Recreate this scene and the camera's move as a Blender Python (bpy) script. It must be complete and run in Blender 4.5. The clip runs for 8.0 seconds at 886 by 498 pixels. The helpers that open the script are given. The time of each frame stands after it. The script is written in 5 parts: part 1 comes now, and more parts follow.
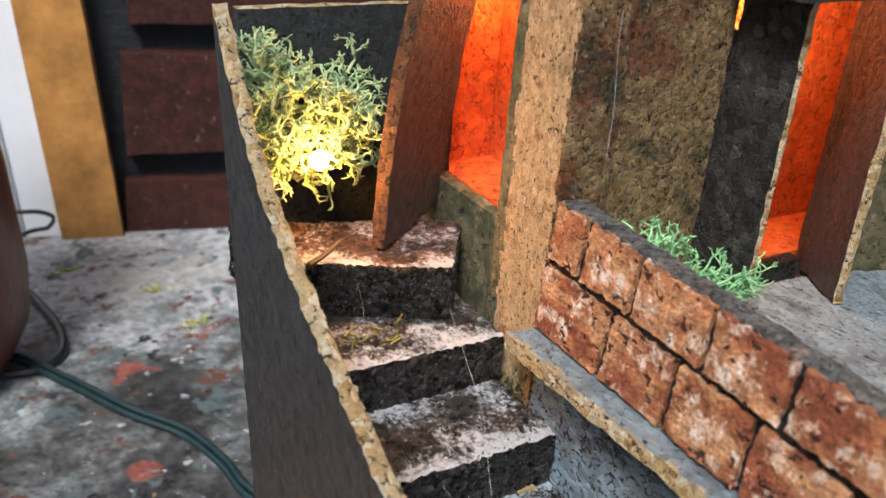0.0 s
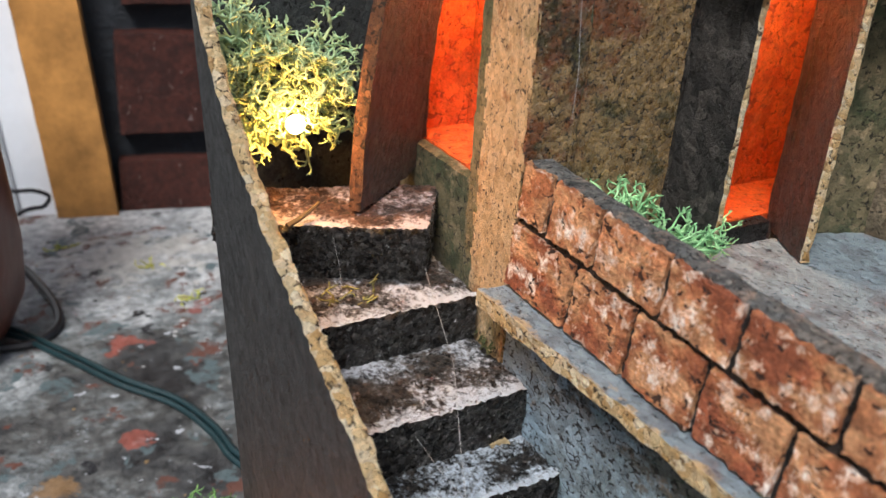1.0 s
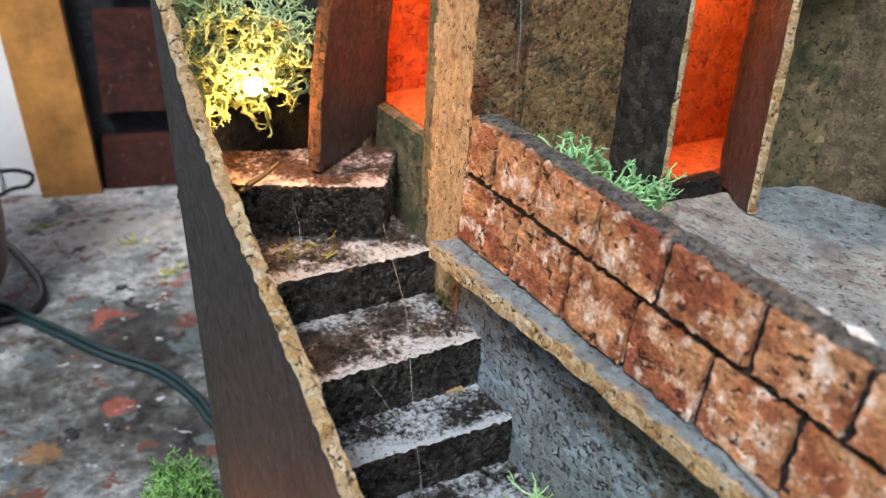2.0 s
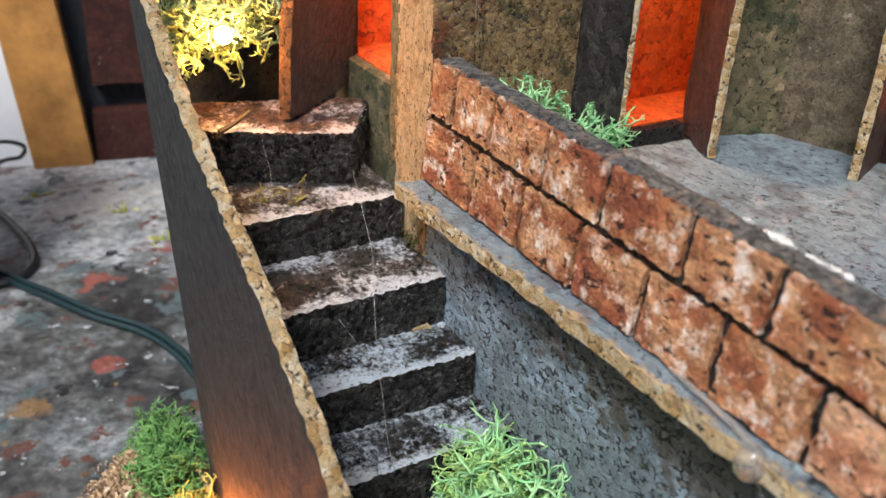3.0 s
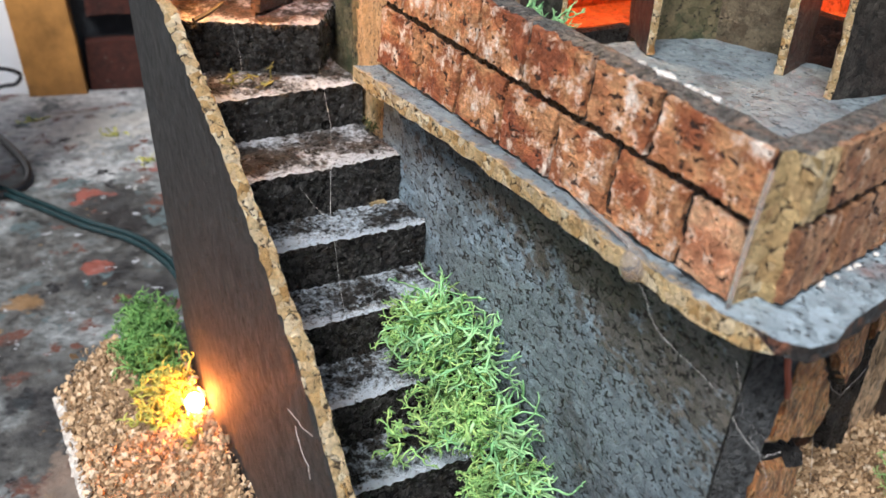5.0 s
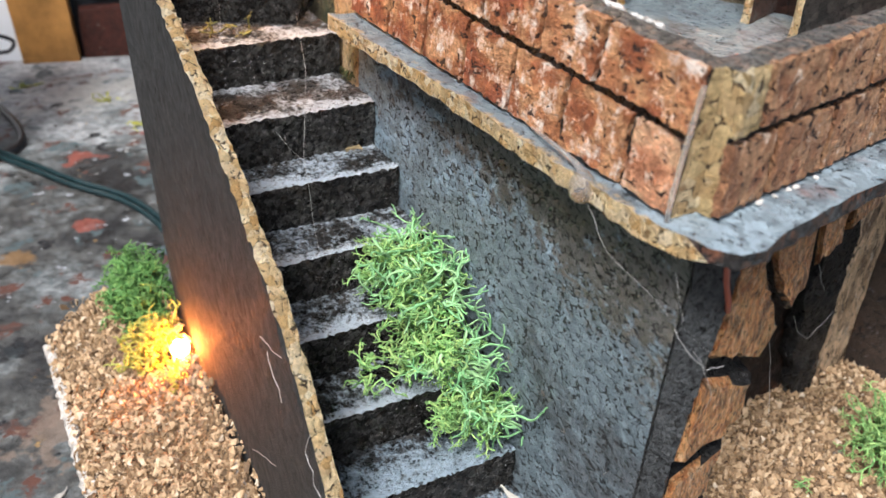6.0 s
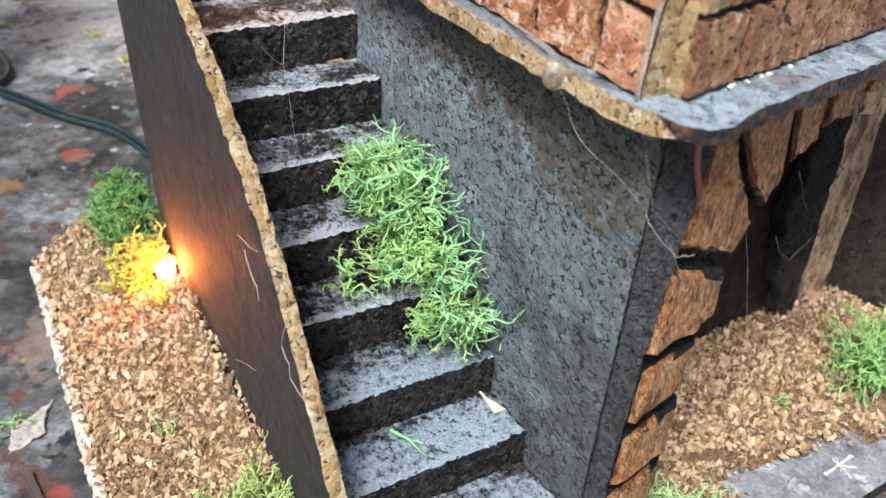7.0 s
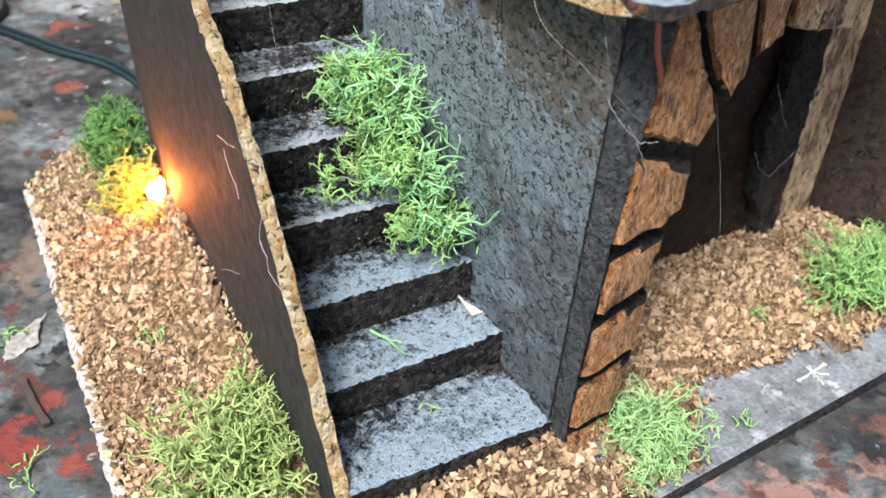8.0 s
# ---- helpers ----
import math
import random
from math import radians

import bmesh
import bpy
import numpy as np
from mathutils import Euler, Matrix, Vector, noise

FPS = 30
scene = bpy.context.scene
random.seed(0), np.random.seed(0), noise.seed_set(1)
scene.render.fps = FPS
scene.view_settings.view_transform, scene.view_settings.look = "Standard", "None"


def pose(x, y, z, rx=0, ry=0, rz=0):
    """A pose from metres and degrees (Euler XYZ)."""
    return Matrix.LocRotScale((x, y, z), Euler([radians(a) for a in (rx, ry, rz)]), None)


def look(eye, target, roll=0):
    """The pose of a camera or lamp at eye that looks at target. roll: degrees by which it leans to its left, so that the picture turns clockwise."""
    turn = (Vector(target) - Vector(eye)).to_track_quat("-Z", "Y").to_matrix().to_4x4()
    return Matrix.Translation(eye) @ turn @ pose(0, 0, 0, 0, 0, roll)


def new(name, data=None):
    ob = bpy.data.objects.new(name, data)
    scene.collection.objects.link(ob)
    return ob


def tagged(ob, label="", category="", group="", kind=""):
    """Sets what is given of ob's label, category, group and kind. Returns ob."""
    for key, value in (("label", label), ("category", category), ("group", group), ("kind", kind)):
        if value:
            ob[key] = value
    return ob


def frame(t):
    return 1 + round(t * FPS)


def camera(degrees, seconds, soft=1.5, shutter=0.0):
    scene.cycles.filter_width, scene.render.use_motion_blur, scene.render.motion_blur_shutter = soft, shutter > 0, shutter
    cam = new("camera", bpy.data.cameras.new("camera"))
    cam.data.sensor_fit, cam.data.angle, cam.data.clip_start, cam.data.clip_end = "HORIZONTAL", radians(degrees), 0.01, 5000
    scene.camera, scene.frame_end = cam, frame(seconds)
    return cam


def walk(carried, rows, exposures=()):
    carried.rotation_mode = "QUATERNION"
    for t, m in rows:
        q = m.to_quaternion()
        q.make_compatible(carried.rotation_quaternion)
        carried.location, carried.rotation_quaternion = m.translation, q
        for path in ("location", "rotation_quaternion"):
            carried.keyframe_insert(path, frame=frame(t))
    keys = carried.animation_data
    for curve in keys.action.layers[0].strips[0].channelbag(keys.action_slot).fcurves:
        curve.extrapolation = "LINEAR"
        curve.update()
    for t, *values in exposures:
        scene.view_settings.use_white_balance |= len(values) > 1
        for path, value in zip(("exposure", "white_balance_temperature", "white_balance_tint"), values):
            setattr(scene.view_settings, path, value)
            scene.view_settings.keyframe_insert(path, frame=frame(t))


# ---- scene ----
cam = camera(50.6, 8.0)
ROWS = [
    (0, 0.00003, 0.00002, 0.24502, 64.514, -4.135, -29.182),
    (0.5, 0.00179, -0.00520, 0.24513, 64.160, -3.835, -29.103),
    (1, 0.00245, -0.01093, 0.24234, 63.756, -3.714, -29.128),
    (1.5, 0.00549, -0.01717, 0.24142, 63.281, -3.403, -29.417),
    (2, 0.00715, -0.02520, 0.23983, 62.840, -2.846, -29.635),
    (3.5, 0.00994, -0.04860, 0.23168, 61.606, -2.321, -29.620),
    (4, 0.00754, -0.05697, 0.23021, 61.142, -2.408, -29.492),
    (4.5, 0.00636, -0.06632, 0.22518, 60.639, -2.659, -29.486),
    (4.7, 0.00566, -0.06977, 0.22396, 60.410, -2.899, -29.303),
    (5.8, 0.00607, -0.08785, 0.21962, 59.755, -2.732, -29.341),
    (6, 0.00708, -0.09018, 0.21789, 59.098, -2.705, -29.241),
    (6.5, 0.00787, -0.09592, 0.21228, 58.119, -2.955, -29.197),
    (7, 0.00790, -0.09996, 0.20620, 56.896, -2.945, -29.167),
    (7.5, 0.00793, -0.10737, 0.20223, 55.732, -2.717, -29.084),
    (8, 0.00851, -0.11462, 0.19753, 54.557, -2.562, -28.956),
]
walk(cam, [(t, pose(x, y, z, rx, ry, rz)) for t, x, y, z, rx, ry, rz in ROWS], exposures=[(0.0, 0.50), (4.5, 0.58), (8.0, 0.97)])
cam.data.dof.use_dof = True
cam.data.dof.focus_distance = 0.232
cam.data.dof.aperture_fstop = 25.0

# ---- light: overcast sky over a covered terrace ----
world = bpy.data.worlds.new("sky")
scene.world = world
world.use_nodes = True
wn = world.node_tree
sky = wn.nodes.new("ShaderNodeTexSky")
sky.sky_type, sky.sun_disc = "NISHITA", False
sky.sun_elevation, sky.sun_rotation = radians(58), radians(229)
sky.air_density, sky.dust_density = 1.0, 3.0
wn.nodes["Background"].inputs["Strength"].default_value = 0.084
wn.links.new(sky.outputs["Color"], wn.nodes["Background"].inputs["Color"])

sun = new("sun", bpy.data.lights.new("sun", "SUN"))
sun.data.energy, sun.data.angle, sun.data.color = 3.2, radians(18), (0.98, 0.98, 1.0)
sun.matrix_world = look((-0.30, -0.26, 0.93), (0.12, 0.1, 0.1))


# ---- materials ----
def material(name):
    m = bpy.data.materials.new(name)
    m.use_nodes = True
    nt = m.node_tree
    return m, nt, nt.nodes["Principled BSDF"]


def node(nt, kind, **props):
    n = nt.nodes.new(kind)
    for key, value in props.items():
        if key == "op":
            n.operation = value
        elif key == "feature":
            n.feature = value
        elif key == "blend":
            n.blend_type = value
    return n


def coords(nt, stretch=(1, 1, 1)):
    tc = nt.nodes.new("ShaderNodeTexCoord")
    mp = nt.nodes.new("ShaderNodeMapping")
    mp.inputs["Scale"].default_value = stretch
    nt.links.new(tc.outputs["Object"], mp.inputs["Vector"])
    return mp.outputs["Vector"], tc


def crisp(nt, fac, lo=0.36, hi=0.64):
    n = nt.nodes.new("ShaderNodeMapRange")
    n.inputs["From Min"].default_value, n.inputs["From Max"].default_value = lo, hi
    nt.links.new(fac, n.inputs["Value"])
    return n.outputs["Result"]


def noise_of(nt, vec, size, detail=3.0, rough=0.6):
    n = nt.nodes.new("ShaderNodeTexNoise")
    n.inputs["Scale"].default_value, n.inputs["Detail"].default_value = 1.0 / size, detail
    n.inputs["Roughness"].default_value = rough
    nt.links.new(vec, n.inputs["Vector"])
    return n.outputs["Fac"]


def ramp(nt, fac, stops, constant=False):
    r = nt.nodes.new("ShaderNodeValToRGB")
    if constant:
        r.color_ramp.interpolation = "CONSTANT"
    els = r.color_ramp.elements
    while len(els) < len(stops):
        els.new(0.5)
    for e, (at, c) in zip(els, stops):
        e.position = at
        e.color = (c, c, c, 1) if isinstance(c, (int, float)) else (*c, 1)
    nt.links.new(fac, r.inputs["Fac"])
    return r.outputs["Color"]


def mix(nt, fac, a, b, blend="MIX"):
    n = nt.nodes.new("ShaderNodeMix")
    n.data_type, n.blend_type = "RGBA", blend
    for sock, value in ((n.inputs["Factor"], fac), (n.inputs[6], a), (n.inputs[7], b)):
        if isinstance(value, (int, float)):
            sock.default_value = value
        elif isinstance(value, tuple):
            sock.default_value = (*value, 1)
        else:
            nt.links.new(value, sock)
    return n.outputs[2]


def calc(nt, op, a, b=0.0):
    n = node(nt, "ShaderNodeMath", op=op)
    for sock, value in zip(n.inputs, (a, b)):
        if isinstance(value, (int, float)):
            sock.default_value = value
        else:
            nt.links.new(value, sock)
    return n.outputs[0]


def bump(nt, bsdf, height, strength, depth):
    b = nt.nodes.new("ShaderNodeBump")
    b.inputs["Strength"].default_value, b.inputs["Distance"].default_value = strength, depth
    nt.links.new(height, b.inputs["Height"])
    nt.links.new(b.outputs["Normal"], bsdf.inputs["Normal"])


def cork(name, tones, crack, size=0.003, gap=0.10, pits=0.5, stains=(), dry=None, gloss=0.75, relief=0.0006, stretch=(1, 1, 1), crackle=0.5, spec=0.35, more=0.0, zone=None, dab=0.46, wash=False, lump=0.0, grit=0.5):
    """Pressed cork: granules with broken seams, dark flecks and stains; dry is a dry-brushed paint that follows the
    front edge (UV v = 0) and also paints a light line at a tread's back.
    """
    m, nt, bsdf = material(name)
    vec, tc = coords(nt, stretch)

    def warp(reach, scale):
        wob = nt.nodes.new("ShaderNodeTexNoise")
        wob.inputs["Scale"].default_value, wob.inputs["Detail"].default_value = 1 / scale, 3
        nt.links.new(vec, wob.inputs["Vector"])
        off = node(nt, "ShaderNodeVectorMath", op="SCALE")
        off.inputs["Scale"].default_value = reach
        nt.links.new(wob.outputs["Color"], off.inputs[0])
        add = node(nt, "ShaderNodeVectorMath", op="ADD")
        nt.links.new(vec, add.inputs[0])
        nt.links.new(off.outputs[0], add.inputs[1])
        return add.outputs[0]

    warped, torn = warp(size * 0.8, size * 0.9), warp(size * 0.9, size * 0.4)
    grain = node(nt, "ShaderNodeTexVoronoi", feature="F1")
    seam = node(nt, "ShaderNodeTexVoronoi", feature="DISTANCE_TO_EDGE")
    hole = node(nt, "ShaderNodeTexVoronoi", feature="F1")
    for n, s, v in ((grain, size, warped), (seam, size, warped), (hole, size * 0.75, torn)):
        n.inputs["Scale"].default_value = 1.0 / s
        nt.links.new(v, n.inputs["Vector"])
    sep = nt.nodes.new("ShaderNodeSeparateColor")
    nt.links.new(grain.outputs["Color"], sep.inputs[0])
    col = ramp(nt, sep.outputs[0], [(i / max(1, len(tones) - 1), c) for i, c in enumerate(tones)])
    fine = crisp(nt, noise_of(nt, vec, size * 0.30, 5, 0.7))
    mid = crisp(nt, noise_of(nt, vec, size * 1.6, 4, 0.65), 0.33, 0.67)
    col = mix(nt, grit, col, ramp(nt, fine, [(0.0, 0.42), (1.0, 1.55)]), "MULTIPLY")
    col = mix(nt, 0.5, col, ramp(nt, mid, [(0.0, 0.65), (1.0, 1.30)]), "MULTIPLY")
    for k, (tone, amount, spread) in enumerate(stains):
        mp = nt.nodes.new("ShaderNodeMapping")
        mp.inputs["Location"].default_value = (0.37 * k + 0.11, 0.23 * k, 0.71 * k)
        nt.links.new(vec, mp.inputs["Vector"])
        cloud = noise_of(nt, mp.outputs[0], spread, 7, 0.68)
        # zone weights a stain by position; GREY and FLOOR also paint lightness with it
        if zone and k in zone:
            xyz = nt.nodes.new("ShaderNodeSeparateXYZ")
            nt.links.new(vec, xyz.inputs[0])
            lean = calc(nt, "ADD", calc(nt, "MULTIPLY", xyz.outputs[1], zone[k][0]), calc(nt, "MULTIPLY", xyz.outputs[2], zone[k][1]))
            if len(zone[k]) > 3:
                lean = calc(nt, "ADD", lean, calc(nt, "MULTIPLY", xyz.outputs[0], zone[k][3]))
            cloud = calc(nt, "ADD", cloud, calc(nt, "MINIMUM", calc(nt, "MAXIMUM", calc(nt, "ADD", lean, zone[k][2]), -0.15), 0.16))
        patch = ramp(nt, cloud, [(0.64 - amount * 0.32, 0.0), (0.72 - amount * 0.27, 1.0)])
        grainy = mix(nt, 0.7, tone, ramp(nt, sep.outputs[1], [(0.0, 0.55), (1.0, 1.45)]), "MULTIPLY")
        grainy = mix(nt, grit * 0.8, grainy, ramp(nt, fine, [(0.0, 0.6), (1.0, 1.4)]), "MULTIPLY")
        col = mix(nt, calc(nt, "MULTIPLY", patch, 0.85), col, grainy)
    open_seam = crisp(nt, noise_of(nt, vec, size * 1.0, 3, 0.6), 0.60 - 0.22 * crackle, 0.78 - 0.22 * crackle)
    line = crisp(nt, calc(nt, "SUBTRACT", calc(nt, "MULTIPLY", open_seam, gap), seam.outputs["Distance"]), -0.01, gap * 0.25)
    pin = ramp(nt, hole.outputs["Distance"], [(0.16 + 0.10 * pits, 1.0), (0.24 + 0.12 * pits, 0.0)])
    pin = calc(nt, "MULTIPLY", pin, ramp(nt, noise_of(nt, vec, size * 0.9, 3), [(0.58 - 0.08 * pits, 0.0), (0.64 - 0.08 * pits, 1.0)]))
    dark = calc(nt, "MAXIMUM", line, pin)
    col = mix(nt, calc(nt, "MULTIPLY", dark, 0.92), col, crack)
    if dry:
        uv = nt.nodes.new("ShaderNodeUVMap")
        sxy = nt.nodes.new("ShaderNodeSeparateXYZ")
        nt.links.new(uv.outputs["UV"], sxy.inputs[0])
        if wash:
            near = ramp(nt, sxy.outputs[1], [(0.0, 0.44), (0.08, 0.30), (0.12, 0.20), (0.30, 0.18), (0.50, 0.08), (0.60, 0.0)])
            near = calc(nt, "ADD", near, ramp(nt, sxy.outputs[0], [(0.0, 0.0), (0.28, 0.14), (0.85, 0.14), (1.0, 0.05)]))
        else:
            # the rise past 0.44 paints the light line under the next riser
            near = ramp(nt, sxy.outputs[1], [(0.0, 0.33), (0.05, 0.26), (0.12, 0.15), (0.28, 0.06), (0.44, -0.06), (0.54, 0.02), (0.60, 0.08)])
        strokes = nt.nodes.new("ShaderNodeMapping")
        strokes.inputs["Scale"].default_value = (0.9, 0.75, 1.0)
        nt.links.new(vec, strokes.inputs["Vector"])
        n1, n2 = crisp(nt, noise_of(nt, strokes.outputs[0], 0.0013, 6, 0.75)), crisp(nt, noise_of(nt, vec, 0.014, 3, 0.6), 0.3, 0.7)
        amount = calc(nt, "ADD", calc(nt, "MULTIPLY", n1, 0.34 if wash else 0.82 - dab), calc(nt, "MULTIPLY", n2, dab))
        amount = calc(nt, "ADD", calc(nt, "ADD", amount, near), more)
        white = ramp(nt, amount, [(0.44, 0.0), (0.52, 0.45), (0.66, 0.95)] if wash else [(0.52, 0.0), (0.62, 0.35), (0.74, 0.95)])
        col = mix(nt, calc(nt, "MULTIPLY", white, calc(nt, "SUBTRACT", 1.0, calc(nt, "MULTIPLY", pin, 0.8))), col, dry)
    nt.links.new(col, bsdf.inputs["Base Color"])
    rough = ramp(nt, noise_of(nt, vec, size * 1.3), [(0.3, gloss - 0.14), (0.7, min(1.0, gloss + 0.12))])
    nt.links.new(rough, bsdf.inputs["Roughness"])
    height = calc(nt, "SUBTRACT", calc(nt, "ADD", calc(nt, "MULTIPLY", fine, 0.45), calc(nt, "ADD", calc(nt, "MULTIPLY", mid, 0.5), calc(nt, "MULTIPLY", sep.outputs[1], 0.35))), calc(nt, "MULTIPLY", dark, 0.8))
    if lump:
        height = calc(nt, "SUBTRACT", height, calc(nt, "MULTIPLY", grain.outputs["Distance"], lump))
    bump(nt, bsdf, height, 1.0, relief)
    bsdf.inputs["Specular IOR Level"].default_value = spec
    return m


def plain(name, colour, rough=0.6, metal=0.0, vary=0.25, size=0.01, relief=0.0, spec=0.5):
    m, nt, bsdf = material(name)
    vec, _ = coords(nt)
    f = crisp(nt, noise_of(nt, vec, size, 6, 0.68), 0.3, 0.7)
    nt.links.new(mix(nt, 1.0, colour, ramp(nt, f, [(0.0, 1 - vary), (1.0, 1 + vary)]), "MULTIPLY"), bsdf.inputs["Base Color"])
    bsdf.inputs["Roughness"].default_value, bsdf.inputs["Metallic"].default_value = rough, metal
    bsdf.inputs["Specular IOR Level"].default_value = spec
    if relief:
        bump(nt, bsdf, f, 0.8, relief)
    return m


def glowing(name, colour, strength):
    m, nt, bsdf = material(name)
    bsdf.inputs["Base Color"].default_value = (0.8, 0.7, 0.5, 1)
    bsdf.inputs["Emission Color"].default_value = (*colour, 1)
    bsdf.inputs["Emission Strength"].default_value = strength
    return m


RAW = cork("raw cork edge", [(0.56, 0.32, 0.11), (0.88, 0.69, 0.39), (0.70, 0.45, 0.19), (0.94, 0.81, 0.57), (0.80, 0.57, 0.28)], (0.05, 0.03, 0.016), 0.0022, 0.14, 0.5, stains=[((0.36, 0.18, 0.06), 0.22, 0.004)], relief=0.0018, crackle=0.36, grit=0.3, lump=1.3)
RAWMID = cork("raw cork end grain", [(0.58, 0.41, 0.19), (0.76, 0.57, 0.30), (0.50, 0.32, 0.14), (0.86, 0.72, 0.47)], (0.05, 0.03, 0.018), 0.0027, 0.10, 0.5, stains=[((0.28, 0.15, 0.065), 0.18, 0.006)], relief=0.0016, crackle=0.5, grit=0.3, lump=1.0)
RAWDARK = cork("browned cork edge", [(0.10, 0.042, 0.020), (0.17, 0.075, 0.034), (0.05, 0.022, 0.012)], (0.012, 0.007, 0.005), 0.0022, 0.14, 0.9, relief=0.0010)
CHAR = cork("charcoal painted cork", [(0.035, 0.038, 0.038), (0.047, 0.051, 0.050), (0.026, 0.029, 0.029)], (0.008, 0.008, 0.008), 0.0026, 0.06, 0.75, stains=[((0.042, 0.043, 0.041), 0.35, 0.03)], gloss=0.78, relief=0.0005, crackle=0.3, stretch=(1, 1, 0.8), spec=0.22)
# Tread paints: bluish white is dry brush plus sky reflection put into the colour.
STEP = cork("black cork with white dry brush", [(0.020, 0.019, 0.018), (0.050, 0.045, 0.040), (0.012, 0.011, 0.010)], (0.005, 0.005, 0.005), 0.0018, 0.12, 0.75, stains=[((0.075, 0.062, 0.050), 0.34, 0.005), ((0.016, 0.015, 0.014), 0.3, 0.006)], dry=(0.66, 0.75, 0.84), gloss=0.30, relief=0.0010, spec=0.4, more=0.14)
STEPPALE = cork("black cork with heavy blue-white wash and sky tint", [(0.030, 0.030, 0.031), (0.075, 0.078, 0.082), (0.016, 0.016, 0.016)], (0.005, 0.005, 0.005), 0.0014, 0.15, 1.2, stains=[((0.020, 0.019, 0.018), 0.35, 0.006), ((0.085, 0.070, 0.055), 0.25, 0.008)], dry=(0.48, 0.60, 0.70), gloss=0.30, relief=0.0010, spec=0.35, wash=True, crackle=0.5, stretch=(0.75, 0.75, 1), dab=0.24, more=0.02)
STEPWHITE = cork("cork tread washed pale blue-grey with sky tint", [(0.030, 0.030, 0.031), (0.075, 0.078, 0.082), (0.016, 0.016, 0.016)], (0.005, 0.005, 0.005), 0.0014, 0.15, 1.2, stains=[((0.020, 0.019, 0.018), 0.35, 0.006), ((0.085, 0.070, 0.055), 0.25, 0.008)], dry=(0.48, 0.60, 0.70), gloss=0.30, relief=0.0010, spec=0.35, wash=True, crackle=0.5, stretch=(0.75, 0.75, 1), dab=0.24, more=0.08)
# Brighter granules and grey specks paint in the glints on the lumps.
RISER = cork("black cork riser", [(0.010, 0.0095, 0.009), (0.040, 0.037, 0.033), (0.007, 0.0065, 0.006), (0.085, 0.082, 0.077), (0.014, 0.013, 0.012)], (0.003, 0.003, 0.003), 0.0017, 0.14, 0.8, stains=[((0.040, 0.030, 0.022), 0.25, 0.006), ((0.26, 0.26, 0.26), 0.08, 0.0010)], gloss=0.26, relief=0.0024, spec=0.6, lump=1.4)
# Brown cork whose pinkish cast puts the landing bulb's glow into the colour.
STEPWARM = cork("brown cork with pale dry brush", [(0.10, 0.055, 0.042), (0.19, 0.105, 0.075), (0.045, 0.030, 0.025)], (0.008, 0.007, 0.006), 0.0019, 0.12, 0.75, stains=[((0.035, 0.030, 0.028), 0.45, 0.008), ((0.26, 0.15, 0.10), 0.30, 0.004)], dry=(0.80, 0.72, 0.74), gloss=0.42, relief=0.0011, spec=0.3, more=0.02)
STEPBROWN = cork("grey-brown cork with white dry brush", [(0.045, 0.041, 0.037), (0.095, 0.078, 0.064), (0.020, 0.018, 0.017)], (0.006, 0.006, 0.006), 0.0018, 0.12, 0.75, stains=[((0.15, 0.105, 0.080), 0.34, 0.003), ((0.018, 0.017, 0.016), 0.35, 0.009)], dry=(0.80, 0.83, 0.88), gloss=0.32, relief=0.0011, spec=0.4, more=0.09)
# Pale upper and dark lower tones paint a sheen gradient; brown is bare cork.
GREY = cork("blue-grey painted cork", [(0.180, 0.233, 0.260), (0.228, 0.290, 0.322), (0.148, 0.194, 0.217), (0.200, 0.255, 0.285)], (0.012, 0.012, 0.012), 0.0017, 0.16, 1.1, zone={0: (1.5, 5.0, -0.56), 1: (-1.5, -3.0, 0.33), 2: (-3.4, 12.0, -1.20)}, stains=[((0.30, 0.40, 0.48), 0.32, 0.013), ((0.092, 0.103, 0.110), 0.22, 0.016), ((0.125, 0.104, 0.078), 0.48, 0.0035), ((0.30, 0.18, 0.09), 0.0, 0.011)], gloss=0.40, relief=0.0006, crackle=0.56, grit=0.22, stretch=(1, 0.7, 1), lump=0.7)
# Pale tone near the front edge paints in brighter light; tan edge is worn paint.
FLOOR = cork("pale blue-grey terrace paint", [(0.20, 0.255, 0.285), (0.26, 0.325, 0.36), (0.155, 0.195, 0.215)], (0.016, 0.017, 0.019), 0.0018, 0.12, 0.8, zone={1: (-8.0, 0.0, 0.17), 3: (0.0, 0.0, 6.63, -60.0)}, stains=[((0.11, 0.122, 0.138), 0.30, 0.010), ((0.35, 0.44, 0.49), 0.30, 0.010), ((0.24, 0.17, 0.16), 0.12, 0.02), ((0.55, 0.38, 0.19), 0.30, 0.005)], gloss=0.36, relief=0.0005, crackle=0.3, grit=0.25, spec=0.5, stretch=(1, 0.7, 1))
TAN = cork("ochre washed cork", [(0.62, 0.40, 0.20), (0.74, 0.52, 0.29), (0.53, 0.33, 0.155)], (0.035, 0.020, 0.012), 0.0015, 0.12, 0.7, stains=[((0.24, 0.19, 0.08), 0.3, 0.014), ((0.72, 0.52, 0.32), 0.30, 0.006), ((0.36, 0.15, 0.055), 0.25, 0.007)], gloss=0.55, relief=0.0010, crackle=0.36, stretch=(1, 1, 0.75), grit=0.3)
MOSSY = cork("olive washed cork", [(0.16, 0.13, 0.07), (0.22, 0.18, 0.10), (0.11, 0.10, 0.05)], (0.02, 0.018, 0.012), 0.0024, 0.12, 0.5, stains=[((0.05, 0.070, 0.032), 0.45, 0.016), ((0.36, 0.27, 0.16), 0.25, 0.008)], gloss=0.6, relief=0.0006, crackle=0.4, grit=0.35)
